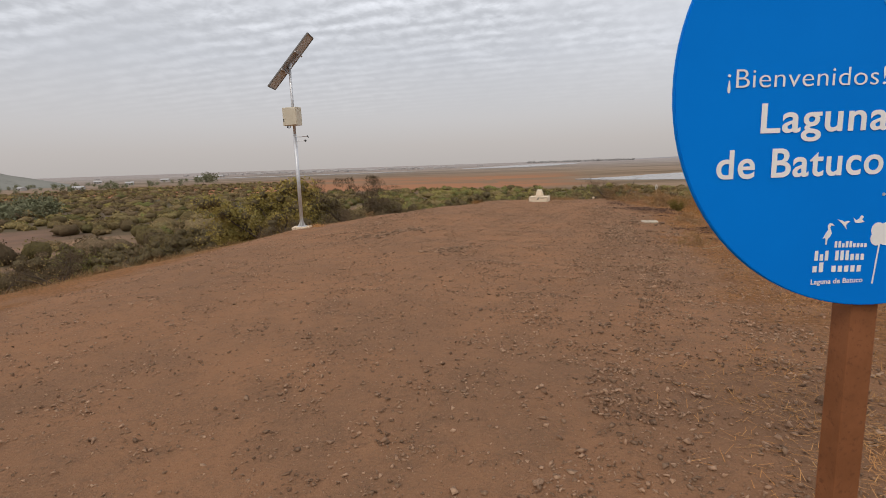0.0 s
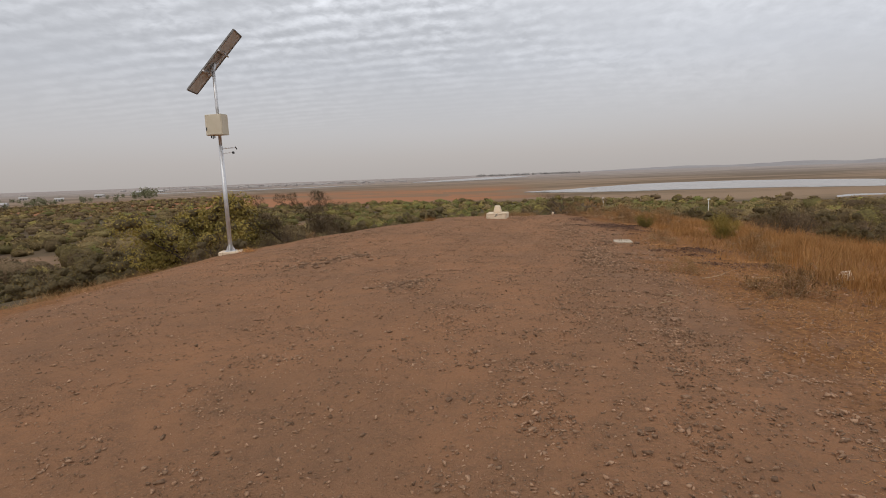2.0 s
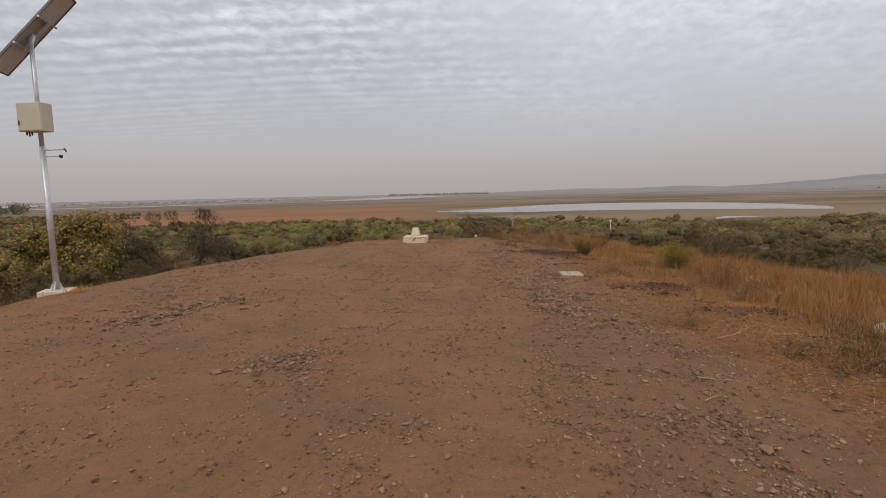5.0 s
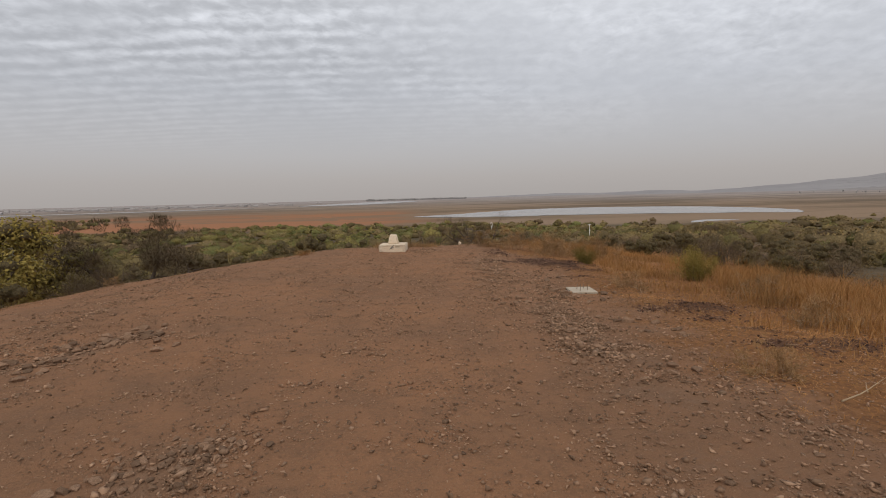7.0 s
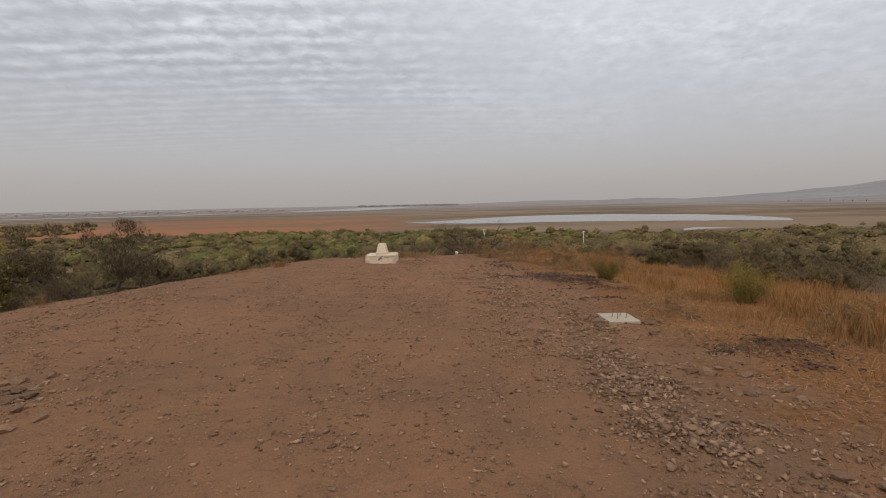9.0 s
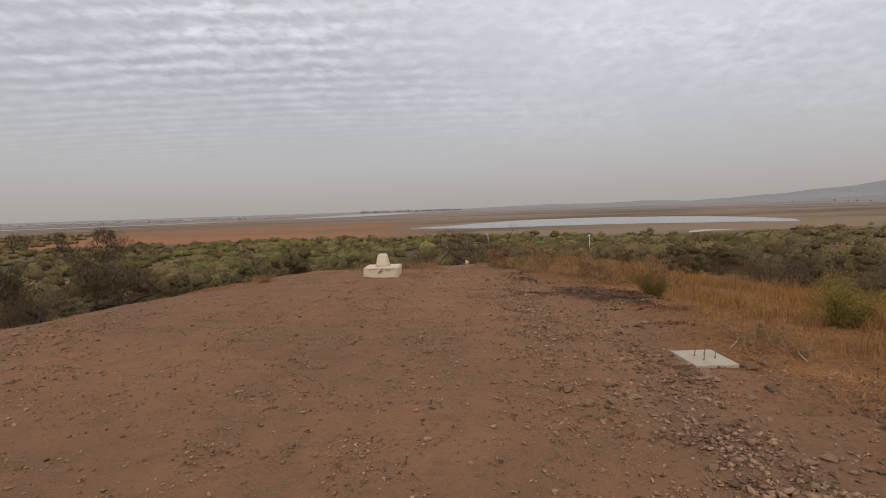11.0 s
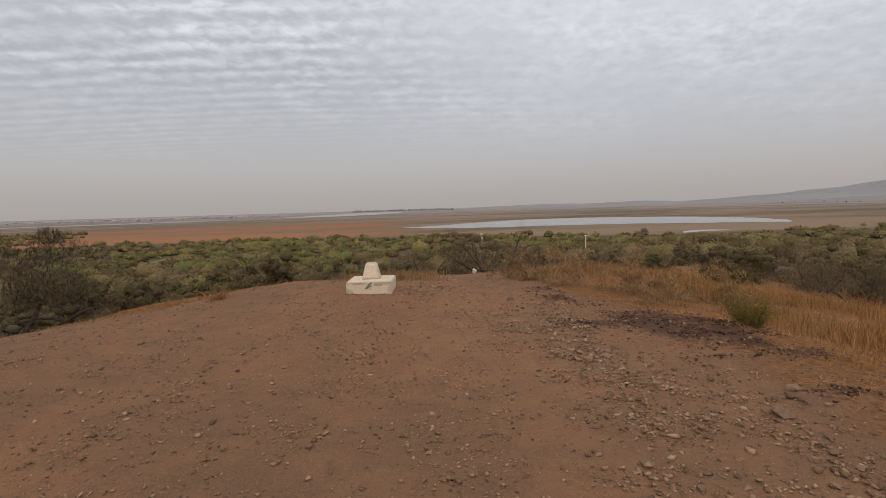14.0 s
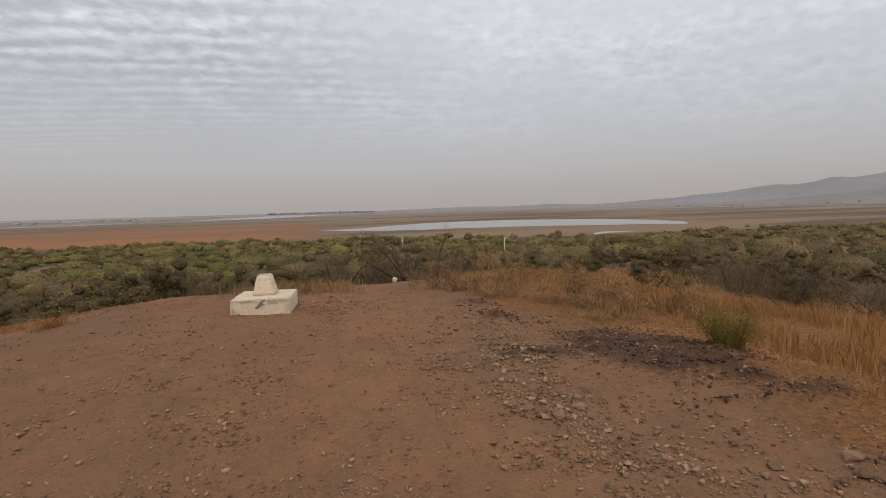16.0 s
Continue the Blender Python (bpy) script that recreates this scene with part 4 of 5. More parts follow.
yellow = shrub(11, 5.2, 5.2, M_YELLOW, 16000, 0.075, stems=7, lumps=0.17, clumps=44, skirt=0.4, core=0.42)
plant("yellowing_tree", "broad yellow-green bushy tree below the hill edge", "tree", yellow, -10.7, 27.3, scale=0.86)
plant("yellowing_tree", "broad yellow-green bushy tree below the hill edge", "tree", yellow, -11.4, 28.9, turn=140, scale=0.7)
bare = shrub(19, 4.9, 6.0, leaf_material("dark_thorn_twigs", (0.105, 0.078, 0.046), (0.12, 0.087, 0.053), (0.15, 0.108, 0.067)), 17000, 0.013, stems=4, twig_show=1.5, lumps=0.10, wood=1.7, low=0.55, clumps=80, twig=0.12)
plant("bare_tree", "half-bare dark thorn tree with twisted branches", "tree", bare, -6.7, 31.0, scale=0.86)
dead = shrub(71, 2.9, 2.8, M_GREY, 2600, 0.006, stems=4, twig_show=1.7, lumps=0.12, wood=1.2, clumps=60, twig=0.14)
plant("dead_tree", "leafless dark thorn tree beyond the end of the path", "tree", dead, 8.4, 30.2, scale=0.95)
plant("dead_tree", "leafless dark thorn tree beyond the end of the path", "tree", dead, 6.4, 31.5, turn=130, scale=0.7)
VAR = {
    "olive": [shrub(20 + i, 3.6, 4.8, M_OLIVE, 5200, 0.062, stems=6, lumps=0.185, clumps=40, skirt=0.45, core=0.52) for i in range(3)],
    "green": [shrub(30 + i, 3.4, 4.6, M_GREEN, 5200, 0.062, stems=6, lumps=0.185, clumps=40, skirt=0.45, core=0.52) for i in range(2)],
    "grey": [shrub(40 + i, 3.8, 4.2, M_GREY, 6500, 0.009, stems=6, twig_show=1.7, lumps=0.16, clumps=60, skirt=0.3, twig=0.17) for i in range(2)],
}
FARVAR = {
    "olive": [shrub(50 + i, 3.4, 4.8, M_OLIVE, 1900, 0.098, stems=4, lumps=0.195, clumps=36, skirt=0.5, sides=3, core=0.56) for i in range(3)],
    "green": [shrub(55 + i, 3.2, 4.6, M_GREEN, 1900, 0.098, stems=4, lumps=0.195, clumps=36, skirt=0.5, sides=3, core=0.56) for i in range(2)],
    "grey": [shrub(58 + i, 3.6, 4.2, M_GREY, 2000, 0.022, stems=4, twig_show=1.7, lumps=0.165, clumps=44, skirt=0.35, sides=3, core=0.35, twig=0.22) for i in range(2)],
}
LABEL = {"olive": "olive-brown thorn bush on the hillside", "green": "dusty green thorn bush on the hillside", "grey": "grey half-bare thorn bush on the hillside"}


def bush(kind, i, x, y, scale, turn):
    v = VAR if _m.hypot(x - 2, y - 8) < 36 else FARVAR
    plant("thorn_bush", LABEL[kind], "bush", v[kind][i % len(v[kind])], x, y, "thorn bushes round the hill", turn, scale)


# those that stand out against the scrub behind
for kind, x, y, sc in (("grey", 15.4, 22.6, 0.8), ("grey", 18.6, 26.4, 1.0), ("grey", 18.0, 22.0, 0.95), ("olive", 16.4, 20.4, 0.6), ("olive", 14.2, 25.6, 0.34), ("grey", 22.0, 30.5, 1.0), ("olive", 19.8, 25.5, 0.85), ("olive", 23.5, 27.0, 0.85), ("olive", 18.5, 45.8, 1.05), ("olive", 23.5, 48.0, 1.0), ("grey", 15.0, 42.0, 0.9),
                       ("grey", 10.6, 39.0, 0.8), ("olive", 6.8, 38.5, 0.72), ("olive", 1.2, 38.0, 0.75), ("green", -1.8, 38.0, 0.8), ("grey", 12.6, 33.5, 0.6), ("olive", 16.6, 34.0, 0.7),
                       ("olive", -8.6, 24.0, 0.5), ("grey", -8.0, 21.5, 0.45), ("grey", -6.9, 27.5, 0.6), ("olive", -3.8, 33.0, 0.6), ("olive", -0.6, 33.5, 0.55), ("green", 3.6, 36.5, 0.65),
                       ("grey", 2.4, 32.5, 0.45), ("olive", 27.0, 22.5, 0.95), ("grey", 30.0, 30.0, 0.95), ("olive", -13.5, 13.0, 0.6), ("grey", -10.2, 11.8, 0.36), ("green", -17.0, 20.0, 0.7),
                       ("olive", 15.2, 30.0, 0.5), ("grey", 17.6, 28.0, 0.55), ("olive", 24.0, 35.0, 0.85), ("grey", 21.0, 38.0, 0.8), ("olive", -14.5, 24.5, 0.75), ("olive", -18.0, 28.0, 0.8)):
    bush(kind, int(x * 7) % 5, x, y, sc * (0.47 if x > 15 else 0.9), (x * 53 + y * 31) % 360)

rng_bush = random.Random(77)
placed = []
tries = 0
while len(placed) < 100 and tries < 6000:
    tries += 1
    a = radians(rng_bush.uniform(-62, 78))
    d = 28 + 50 * rng_bush.random() ** 0.8
    x, y = 1.5 + d * _m.sin(a), 4 + d * _m.cos(a)
    s = float(outside(np.array(x), np.array(y)))
    if s < 9 or float(clearing(x, y)) > 0.4 or float(field_zone(x, y)) > 0.3 or any((x - p) ** 2 + (y - q) ** 2 < 19.0 for p, q in placed):
        continue
    if a < radians(-37) and rng_bush.random() < 0.8:
        continue
    if s < 14 and abs(x - 8) < 4 and y < 42:
        continue
    if 12 < x < 62 and y < 75 and d < 62 and rng_bush.random() < 0.55:
        continue
    placed.append((x, y))
    kind = rng_bush.choices(("olive", "green", "grey"), (0.55, 0.13, 0.32))[0]
    bush(kind, rng_bush.randrange(5), x, y, rng_bush.uniform(0.45, 0.72) + 0.25 * rng_bush.random() * min(1.0, (d - 26) / 30), rng_bush.uniform(0, 360))


def in_water(x, y):
    lake = ((x - 205) * 0.82 + (y - 390) * 0.57) ** 2 / 140 ** 2 + (-(x - 205) * 0.57 + (y - 390) * 0.82) ** 2 / 110 ** 2 < 1
    pond = np.hypot(x - 168, y - 201) < 31
    return lake | pond


def woodland():
    """The scrub that covers the plain as far as the marsh, and further out in the west."""
    rng = np.random.default_rng(3)
    n0 = 14500
    x, y = rng.uniform(-330, 360, n0), rng.uniform(-60, 345, n0)
    bearing = np.degrees(np.arctan2(x - 1.5, y - 5))
    gap = waves(x, y, 17, 4) + 0.7 * waves(x, y, 7, 1)
    keep = (np.hypot(x - 1.5, y - 4) > 76) & (bearing > -58) & (bearing < 82) & (clearing(x, y) < 0.35) & (field_zone(x, y) < 0.3)
    keep &= (y < wood_edge(x) + 26 * waves(x, y, 26, 2) + 9 * rng.normal(size=n0)) & ~in_water(x, y) & (gap + 0.5 * rng.normal(size=n0) < np.where(bearing < -18, 0.45, 0.75))
    # the west, out to the village
    n1 = 7000
    x1, y1 = rng.uniform(-640, -110, n1), rng.uniform(190, 640, n1)
    b1, d1 = np.degrees(np.arctan2(x1, y1)), np.hypot(x1, y1)
    far = (b1 > -56) & (b1 < -23 - 4 * waves(x1, y1, 40, 3)) & (d1 > 300) & (d1 < 620) & (waves(x1, y1 * 2.2, 60, 5) + 0.4 * rng.normal(size=n1) < 0.45)
    far &= (y1 > wood_edge(x1) - 10) | (x1 < -330)
    x, y = np.concatenate([x[keep], x1[far]]), np.concatenate([y[keep], y1[far]])
    d = np.hypot(x - 1.5, y - 4)
    green = waves(x, y, 34, 6) * 0.5 + 0.9 * np.exp(-((x - 10) / 80) ** 2) * smooth(y, 90, 160)
    V, F, T, B, I, base = [], [], [], [], [], 0
    near_ball, far_ball = ball(9, 5), ball(7, 4)
    for xi, yi, di, gi in zip(x, y, d, green):
        n, leaf = (200, 0.15) if di < 115 else (95, 0.22) if di < 190 else (42, 0.36) if di < 330 else (18, 0.6)
        big = rng.uniform(0.30, 1.08) * (1.3 if rng.random() < 0.1 else 1.0)
        h, w = (3.3 if di < 170 else 2.5) * big, 2.7 * big * rng.uniform(0.8, 1.25)
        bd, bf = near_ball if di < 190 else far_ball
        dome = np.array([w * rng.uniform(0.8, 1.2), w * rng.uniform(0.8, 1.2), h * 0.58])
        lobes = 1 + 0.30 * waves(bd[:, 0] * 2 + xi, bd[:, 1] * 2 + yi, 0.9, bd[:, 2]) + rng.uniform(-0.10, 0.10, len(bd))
        # solid core; the shade inside the bush is in its material's colour
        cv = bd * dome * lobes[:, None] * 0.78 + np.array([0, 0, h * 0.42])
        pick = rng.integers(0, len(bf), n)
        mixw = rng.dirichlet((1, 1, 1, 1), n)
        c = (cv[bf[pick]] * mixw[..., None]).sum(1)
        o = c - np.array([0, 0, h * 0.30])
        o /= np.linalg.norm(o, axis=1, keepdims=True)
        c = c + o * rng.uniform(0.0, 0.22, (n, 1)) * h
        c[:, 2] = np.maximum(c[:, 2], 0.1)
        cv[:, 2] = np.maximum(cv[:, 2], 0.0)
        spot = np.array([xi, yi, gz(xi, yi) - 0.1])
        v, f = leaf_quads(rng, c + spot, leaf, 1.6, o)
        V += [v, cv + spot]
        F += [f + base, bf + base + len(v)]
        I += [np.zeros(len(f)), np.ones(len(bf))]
        m = len(v) + len(cv)
        T.append(np.full(m, np.clip(0.28 + 0.42 * gi + 0.22 * rng.normal(), 0, 1)))
        B.append(np.full(m, rng.random()))
        base += m
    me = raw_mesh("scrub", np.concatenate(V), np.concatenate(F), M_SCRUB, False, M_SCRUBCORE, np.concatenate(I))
    at = me.attributes.new("tone", "FLOAT", "POINT")
    at.data.foreach_set("value", np.concatenate(T).astype(np.float32))
    at = me.attributes.new("light", "FLOAT", "POINT")
    at.data.foreach_set("value", np.concatenate(B).astype(np.float32))
    tagged(new("scrub", me), "olive-brown and dusty green thorn scrub covering the plain", "scrub", kind="stuff")


woodland()


def tuft_mesh(name, seed, n, h, r, mat, width=0.007, lean=0.5):
    rng = np.random.default_rng(seed)
    v, f = blades(rng, rng.normal(size=(n, 2)) * r, np.zeros(n), rng.uniform(0.4, 1.0, n) * h, width, lean)
    return raw_mesh(name, v, f, mat)


def blades(rng, xy, z, h, width, lean):
    """Bent grass blades, three triangles each."""
    n = len(xy)
    a = rng.uniform(0, 2 * np.pi, n)
    side = np.stack([np.cos(a), np.sin(a), np.zeros(n)], -1) * width * rng.uniform(0.6, 1.4, (n, 1))
    b = rng.uniform(0, 2 * np.pi, n)
    bend = np.stack([np.cos(b), np.sin(b), np.zeros(n)], -1) * (lean * rng.uniform(0.1, 1, n) * h)[:, None]
    p = np.stack([xy[:, 0], xy[:, 1], z], -1)
    up = np.array([0, 0, 1.0])
    mid = p + bend * 0.35 + up * (h * 0.6)[:, None]
    tip = p + bend + up * (h * (1 - 0.25 * rng.uniform(0, 1, n)))[:, None]
    v = np.stack([p - side, p + side, mid - side * 0.8, mid + side * 0.8, tip], 1).reshape(-1, 3)
    i = np.arange(n)[:, None] * 5
    f = np.concatenate([i + [0, 1, 3], i + [0, 3, 2], i + [2, 3, 4]])
    return v, f


def grass_patch(name, label, mat, seed, centres, per, h, spread, width, lean):
    rng = np.random.default_rng(seed)
    c = np.repeat(centres, per, 0) + rng.normal(size=(len(centres) * per, 2)) * spread
    low = 0.45 + 0.55 * smooth(c[:, 0], edge_right(c[:, 1]) + 0.8, edge_right(c[:, 1]) + 2.6) if c[:, 0].min() > 4 else 1.0
    hh = np.repeat(rng.uniform(0.5, 1.15, len(centres)), per) * h * rng.uniform(0.3, 1.05, len(c)) * low * (1 - 0.4 * smooth(c[:, 1], 17, 22)) * np.clip(0.78 + 0.45 * waves(c[:, 0], c[:, 1], 1.6, 4) + 0.2 * waves(c[:, 0], c[:, 1], 0.5, 2), 0.3, 1.3)
    v, f = blades(rng, c, ground_z(c[:, 0], c[:, 1]) - 0.01, hh, width, lean)
    ob = new(name, raw_mesh(name, v, f, mat))
    tagged(ob, label, "grass", kind="stuff")


def straw_litter(name, label, seed, centres, per, length):
    """Thin stalks lying on the ground."""
    rng = np.random.default_rng(seed)
    c = np.repeat(centres, per, 0) + rng.normal(size=(len(centres) * per, 2)) * 0.12
    n = len(c)
    a = rng.uniform(0, 2 * np.pi, n)
    ln = length * rng.uniform(0.3, 1.2, n)
    d = np.stack([np.cos(a), np.sin(a), rng.uniform(-0.05, 0.35, n)], -1) * ln[:, None]
    side = np.stack([-np.sin(a), np.cos(a), np.zeros(n)], -1) * 0.0019
    p = np.stack([c[:, 0], c[:, 1], ground_z(c[:, 0], c[:, 1]) + 0.008], -1)
    v = np.stack([p - side, p + side, p + d + side * 0.6, p + d - side * 0.6], 1).reshape(-1, 3)
    ob = new(name, raw_mesh(name, v, np.arange(4 * n).reshape(-1, 4), M_LITTER))
    tagged(ob, label, "straw", kind="stuff")


def scatter(seed, n, x0, x1, y0, y1, chance):
    rng = np.random.default_rng(seed)
    x, y = rng.uniform(x0, x1, n), rng.uniform(y0, y1, n)
    k = rng.uniform(0, 1, n) < chance(x, y)
    return np.stack([x[k], y[k]], -1)


def tall_zone(x, y):
    e = edge_right(y)
    return smooth(x, e + 0.8, e + 2.4) * (1 - smooth(x, 13, 17)) * np.clip(0.42 + 0.8 * waves(x, y, 1.0, 3) + 0.3 * waves(x, y, 0.4, 1), 0.04, 1) * (1 - 0.95 * dark_zone(x, y)) * smooth(y, 1, 5)


def litter_zone(x, y):
    e = edge_right(y)
    return smooth(x, e - 0.5, e + 0.8) * (1 - smooth(x, 9, 11)) * (1 - 0.9 * dark_zone(x, y)) * (0.5 + 0.5 * waves(x, y, 0.7, 5))


def rim_zone(x, y):
    s = outside(x, y)
    return smooth(s, np.where(y < 16, 1.0, 0.0), np.where(y < 16, 2.6, 1.3)) * (1 - smooth(s, 4, 9)) * (x < 7) * (0.5 + 0.5 * waves(x, y, 1.3, 2)) * ((x < 4.6) | (y < 23))


grass_patch("tall_dry_grass", "tall orange-straw dry grass along the hill edge", M_GRASS, 1, scatter(2, 9000, 5, 17, 1, 27, tall_zone), 24, 0.66, 0.15, 0.0036, 0.9)
straw_litter("straw_litter", "flattened straw and dry weeds on the earth", 3, scatter(4, 13000, 3.5, 11, 0, 26, litter_zone), 11, 0.10)
grass_patch("short_straw", "short broken straw stubble over earth", M_LITTER, 23, scatter(24, 6500, 3.5, 11, 0, 26, litter_zone), 12, 0.13, 0.15, 0.0028, 2.2)
grass_patch("rim_grass", "thin dry grass along the falling rim of the hill", M_GRASSDULL, 5, scatter(6, 11000, -13, 8, 0, 36, rim_zone), 15, 0.26, 0.16, 0.003, 1.7)
grass_patch("slope_grass", "dull dry grass and weeds on the far slope", M_GRASSDULL, 7, scatter(8, 5000, 3, 16, 24, 42, lambda x, y: (0.6 + 0.4 * waves(x, y, 2, 1)) * (np.abs(x - 6 - 0.25 * (y - 24)) > 1.0)), 14, 0.5, 0.18, 0.007, 0.7)
grass_patch("open_grass", "orange-brown dry grass between the thorn bushes", M_GRASSDULL, 17, scatter(18, 4200, 12, 44, 14, 58, lambda x, y: 0.75 * smooth(outside(x, y), 3, 8) * (0.6 + 0.5 * waves(x, y, 3, 1))), 11, 0.6, 0.3, 0.014, 0.8)
straw_litter("near_straw", "sparse straw on the earth beside the sign", 9, scatter(10, 1500, 2.3, 5.0, 0.2, 4.5, lambda x, y: np.exp(-((x - 3.7) / 0.8) ** 2 - ((y - 1.8) / 1.3) ** 2)), 8, 0.09)

# single plants on the hilltop
def broom_meshes():
    rng = np.random.default_rng(61)
    paths = []
    for _ in range(46):
        a, lean = rng.uniform(0, 2 * np.pi), rng.uniform(0.05, 0.55)
        paths.append(limb(rng, (0.1 * np.cos(a), 0.1 * np.sin(a), -0.05), (lean * np.cos(a), lean * np.sin(a), 1), rng.uniform(0.6, 1.05), 0.006, 0.3, 6))
    wv, wf = tubes(paths, 4)
    ends = np.array([p for path in paths for p, _ in path[2:]])
    c = ends[rng.integers(0, len(ends), 12000)] + rng.normal(size=(12000, 3)) * np.array([0.07, 0.07, 0.07])
    c[:, 2] = np.maximum(c[:, 2], 0.04)
    lv, lf = leaf_quads(rng, c, 0.022, 0.7)
    return raw_mesh("trunk", wv, wf, M_BARK, True), raw_mesh("crown", lv, lf, leaf_material("green_broom_leaves", (0.165, 0.130, 0.034), (0.20, 0.148, 0.040), (0.25, 0.180, 0.052), 3.0))


gb = broom_meshes()
plant("broom_bush", "small yellow-green bush among dry grass", "bush", gb, 7.9, 18.3, scale=0.52)
plant("broom_bush", "small yellow-green bush among dry grass", "bush", gb, 9.2, 15.8, turn=80, scale=0.8)
db = shrub(62, 0.95, 0.42, leaf_material("dry_seed_heads", (0.27, 0.155, 0.070), (0.20, 0.12, 0.058), (0.36, 0.22, 0.10), 3.0), 4000, 0.0036, M_PALETWIG, stems=13, twig_show=1.8, lumps=0.16, low=0.1, wood=0.22, clumps=150, twig=0.026)
plant("dry_weed", "brown dried-out weed bush with pale stems", "bush", db, 5.9, 8.2, scale=1.0)
plant("dry_weed", "brown dried-out weed bush with pale stems", "bush", db, 5.35, 9.9, turn=60, scale=0.62)
plant("dry_weed", "brown dried-out weed bush with pale stems", "bush", db, -3.4, 19.4, turn=200, scale=0.5)
plant("dry_weed", "brown dried-out weed bush with pale stems", "bush", db, 8.3, 21.5, turn=300, scale=1.5)
plant("dry_weed", "brown dried-out weed bush with pale stems", "bush", db, 8.0, 20.2, turn=90, scale=1.2)
plant("dry_weed", "brown dried-out weed bush with pale stems", "bush", db, 7.1, 14.9, turn=160, scale=0.8)
plant("dry_weed", "brown dried-out weed bush with pale stems", "bush", db, 7.4, 22.6, turn=10, scale=1.5)
plant("dry_weed", "brown dried-out weed bush with pale stems", "bush", db, 6.9, 23.6, turn=210, scale=1.3)
plant("dry_weed", "brown dried-out weed bush with pale stems", "bush", db, 9.3, 20.4, turn=45, scale=1.4)
plant("dry_weed", "brown dried-out weed bush with pale stems", "bush", db, 8.6, 13.3, turn=120, scale=1.1)
plant("dry_weed", "brown dried-out weed bush with pale stems", "bush", db, 7.9, 11.8, turn=250, scale=0.9)
for tx, ty, sc in ((0.7, 23.0, 0.8), (-4.6, 16.3, 0.6)):
    t = tagged(new("grass_tuft", tuft_mesh("grass_tuft", int(tx * 10 + 60), 170, 0.30 * sc, 0.13, M_LITTER, 0.004, 1.6)), kind="stuff")
    t.location = (tx, ty, gz(tx, ty) - 0.01)
    tagged(t, "small brown tuft of dry grass", "grass tuft")


# ------------------------------------------------------------------ village far off on the plain
def cottage(x, y, w, d, h, turn):
    s = empty("house", x, y, gz(x, y), turn)
    tagged(s, "small pale house far off on the plain", "house", "houses of the far village")
    bm = bmesh.new()
    box(bm, w, d, h, pose(0, 0, h / 2 - 0.2))
    wall = part("wall", bm, M_HOUSE, s)
    bm = bmesh.new()
    v = [bm.verts.new(p) for p in ((-w / 2 - 0.4, -d / 2 - 0.5, h - 0.2), (w / 2 + 0.4, -d / 2 - 0.5, h - 0.2), (w / 2 + 0.4, d / 2 + 0.5, h - 0.2), (-w / 2 - 0.4, d / 2 + 0.5, h - 0.2), (-w / 2 - 0.4, 0, h + d * 0.22), (w / 2 + 0.4, 0, h + d * 0.22))]
    for f in ((0, 1, 5, 4), (2, 3, 4, 5), (1, 2, 5), (3, 0, 4), (3, 2, 1, 0)):
        bm.faces.new([v[i] for i in f])
    part("roof", bm, M_ROOF, s)
    for k in (-0.28, 0.28):
        bm = bmesh.new()
        box(bm, w * 0.16, 0.08, h * 0.34, pose(w * k, -d / 2 - 0.02, h * 0.5))
        part("window", bm, M_DARKGLASS, wall)
    bm = bmesh.new()
    box(bm, w * 0.12, 0.08, h * 0.62, pose(0, -d / 2 - 0.02, h * 0.3))
    part("door", bm, M_DARKGLASS, wall)


for b, dist, w, d, h, t in ((-40, 330, 11, 7, 3.4, 20), (-44, 400, 9, 7, 3.2, -15), (-36, 430, 10, 7, 3.2, 30), (-46, 470, 12, 8, 3.4, 10), (-33, 520, 14, 8, 3.6, 5), (-30, 640, 16, 9, 4, 25), (-38.5, 560, 12, 8, 3.6, 40), (-28, 700, 14, 8, 4, 0)):
    cottage(2.0 * dist * _m.sin(radians(b)), 2.0 * dist * _m.cos(radians(b)), w, d, h, t)


def far_trees(name, label, material, seed, spots, n, leaf):
    rng = np.random.default_rng(seed)
    V, F, base = [], [], 0
    for b, d, h in spots(rng):
        x, y = d * np.sin(np.radians(b)), d * np.cos(np.radians(b))
        c = rng.normal(size=(n, 3)) * np.array([h * 0.20, h * 0.20, h * 0.22]) + np.array([x, y, gz(x, y) + h * 0.52])
        c[:, 2] = np.maximum(c[:, 2], gz(x, y) + 0.2)
        v, f = leaf_quads(rng, c, h * leaf, 1.6)
        V.append(v), F.append(f + base)
        base += len(v)
    ob = new(name, raw_mesh(name, np.concatenate(V), np.concatenate(F), material))
    tagged(ob, label, "trees", kind="stuff")


def village_spots(rng):
    spots = [(-29.3 + rng.normal() * 1.1, 760 + rng.uniform(-20, 60), rng.uniform(6, 14)) for _ in range(10)]
    spots += [(rng.uniform(-62, -31), rng.uniform(560, 1000), rng.uniform(4, 8)) for _ in range(100)]
    return spots + [(rng.uniform(-60, -41.5), rng.uniform(230, 330), rng.uniform(5, 8)) for _ in range(70)]


def horizon_spots(rng):
    spots = [(rng.uniform(46, 80), rng.uniform(1300, 1900), rng.uniform(3, 6)) for _ in range(45)]
    return spots + [(rng.uniform(4, 15), rng.uniform(2500, 2900), rng.uniform(6, 11)) for _ in range(230)]


far_trees("far_trees", "grey-green trees round the far village", M_FARTREE, 9, village_spots, 170, 0.085)
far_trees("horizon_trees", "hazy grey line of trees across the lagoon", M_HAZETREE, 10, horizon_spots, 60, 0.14)


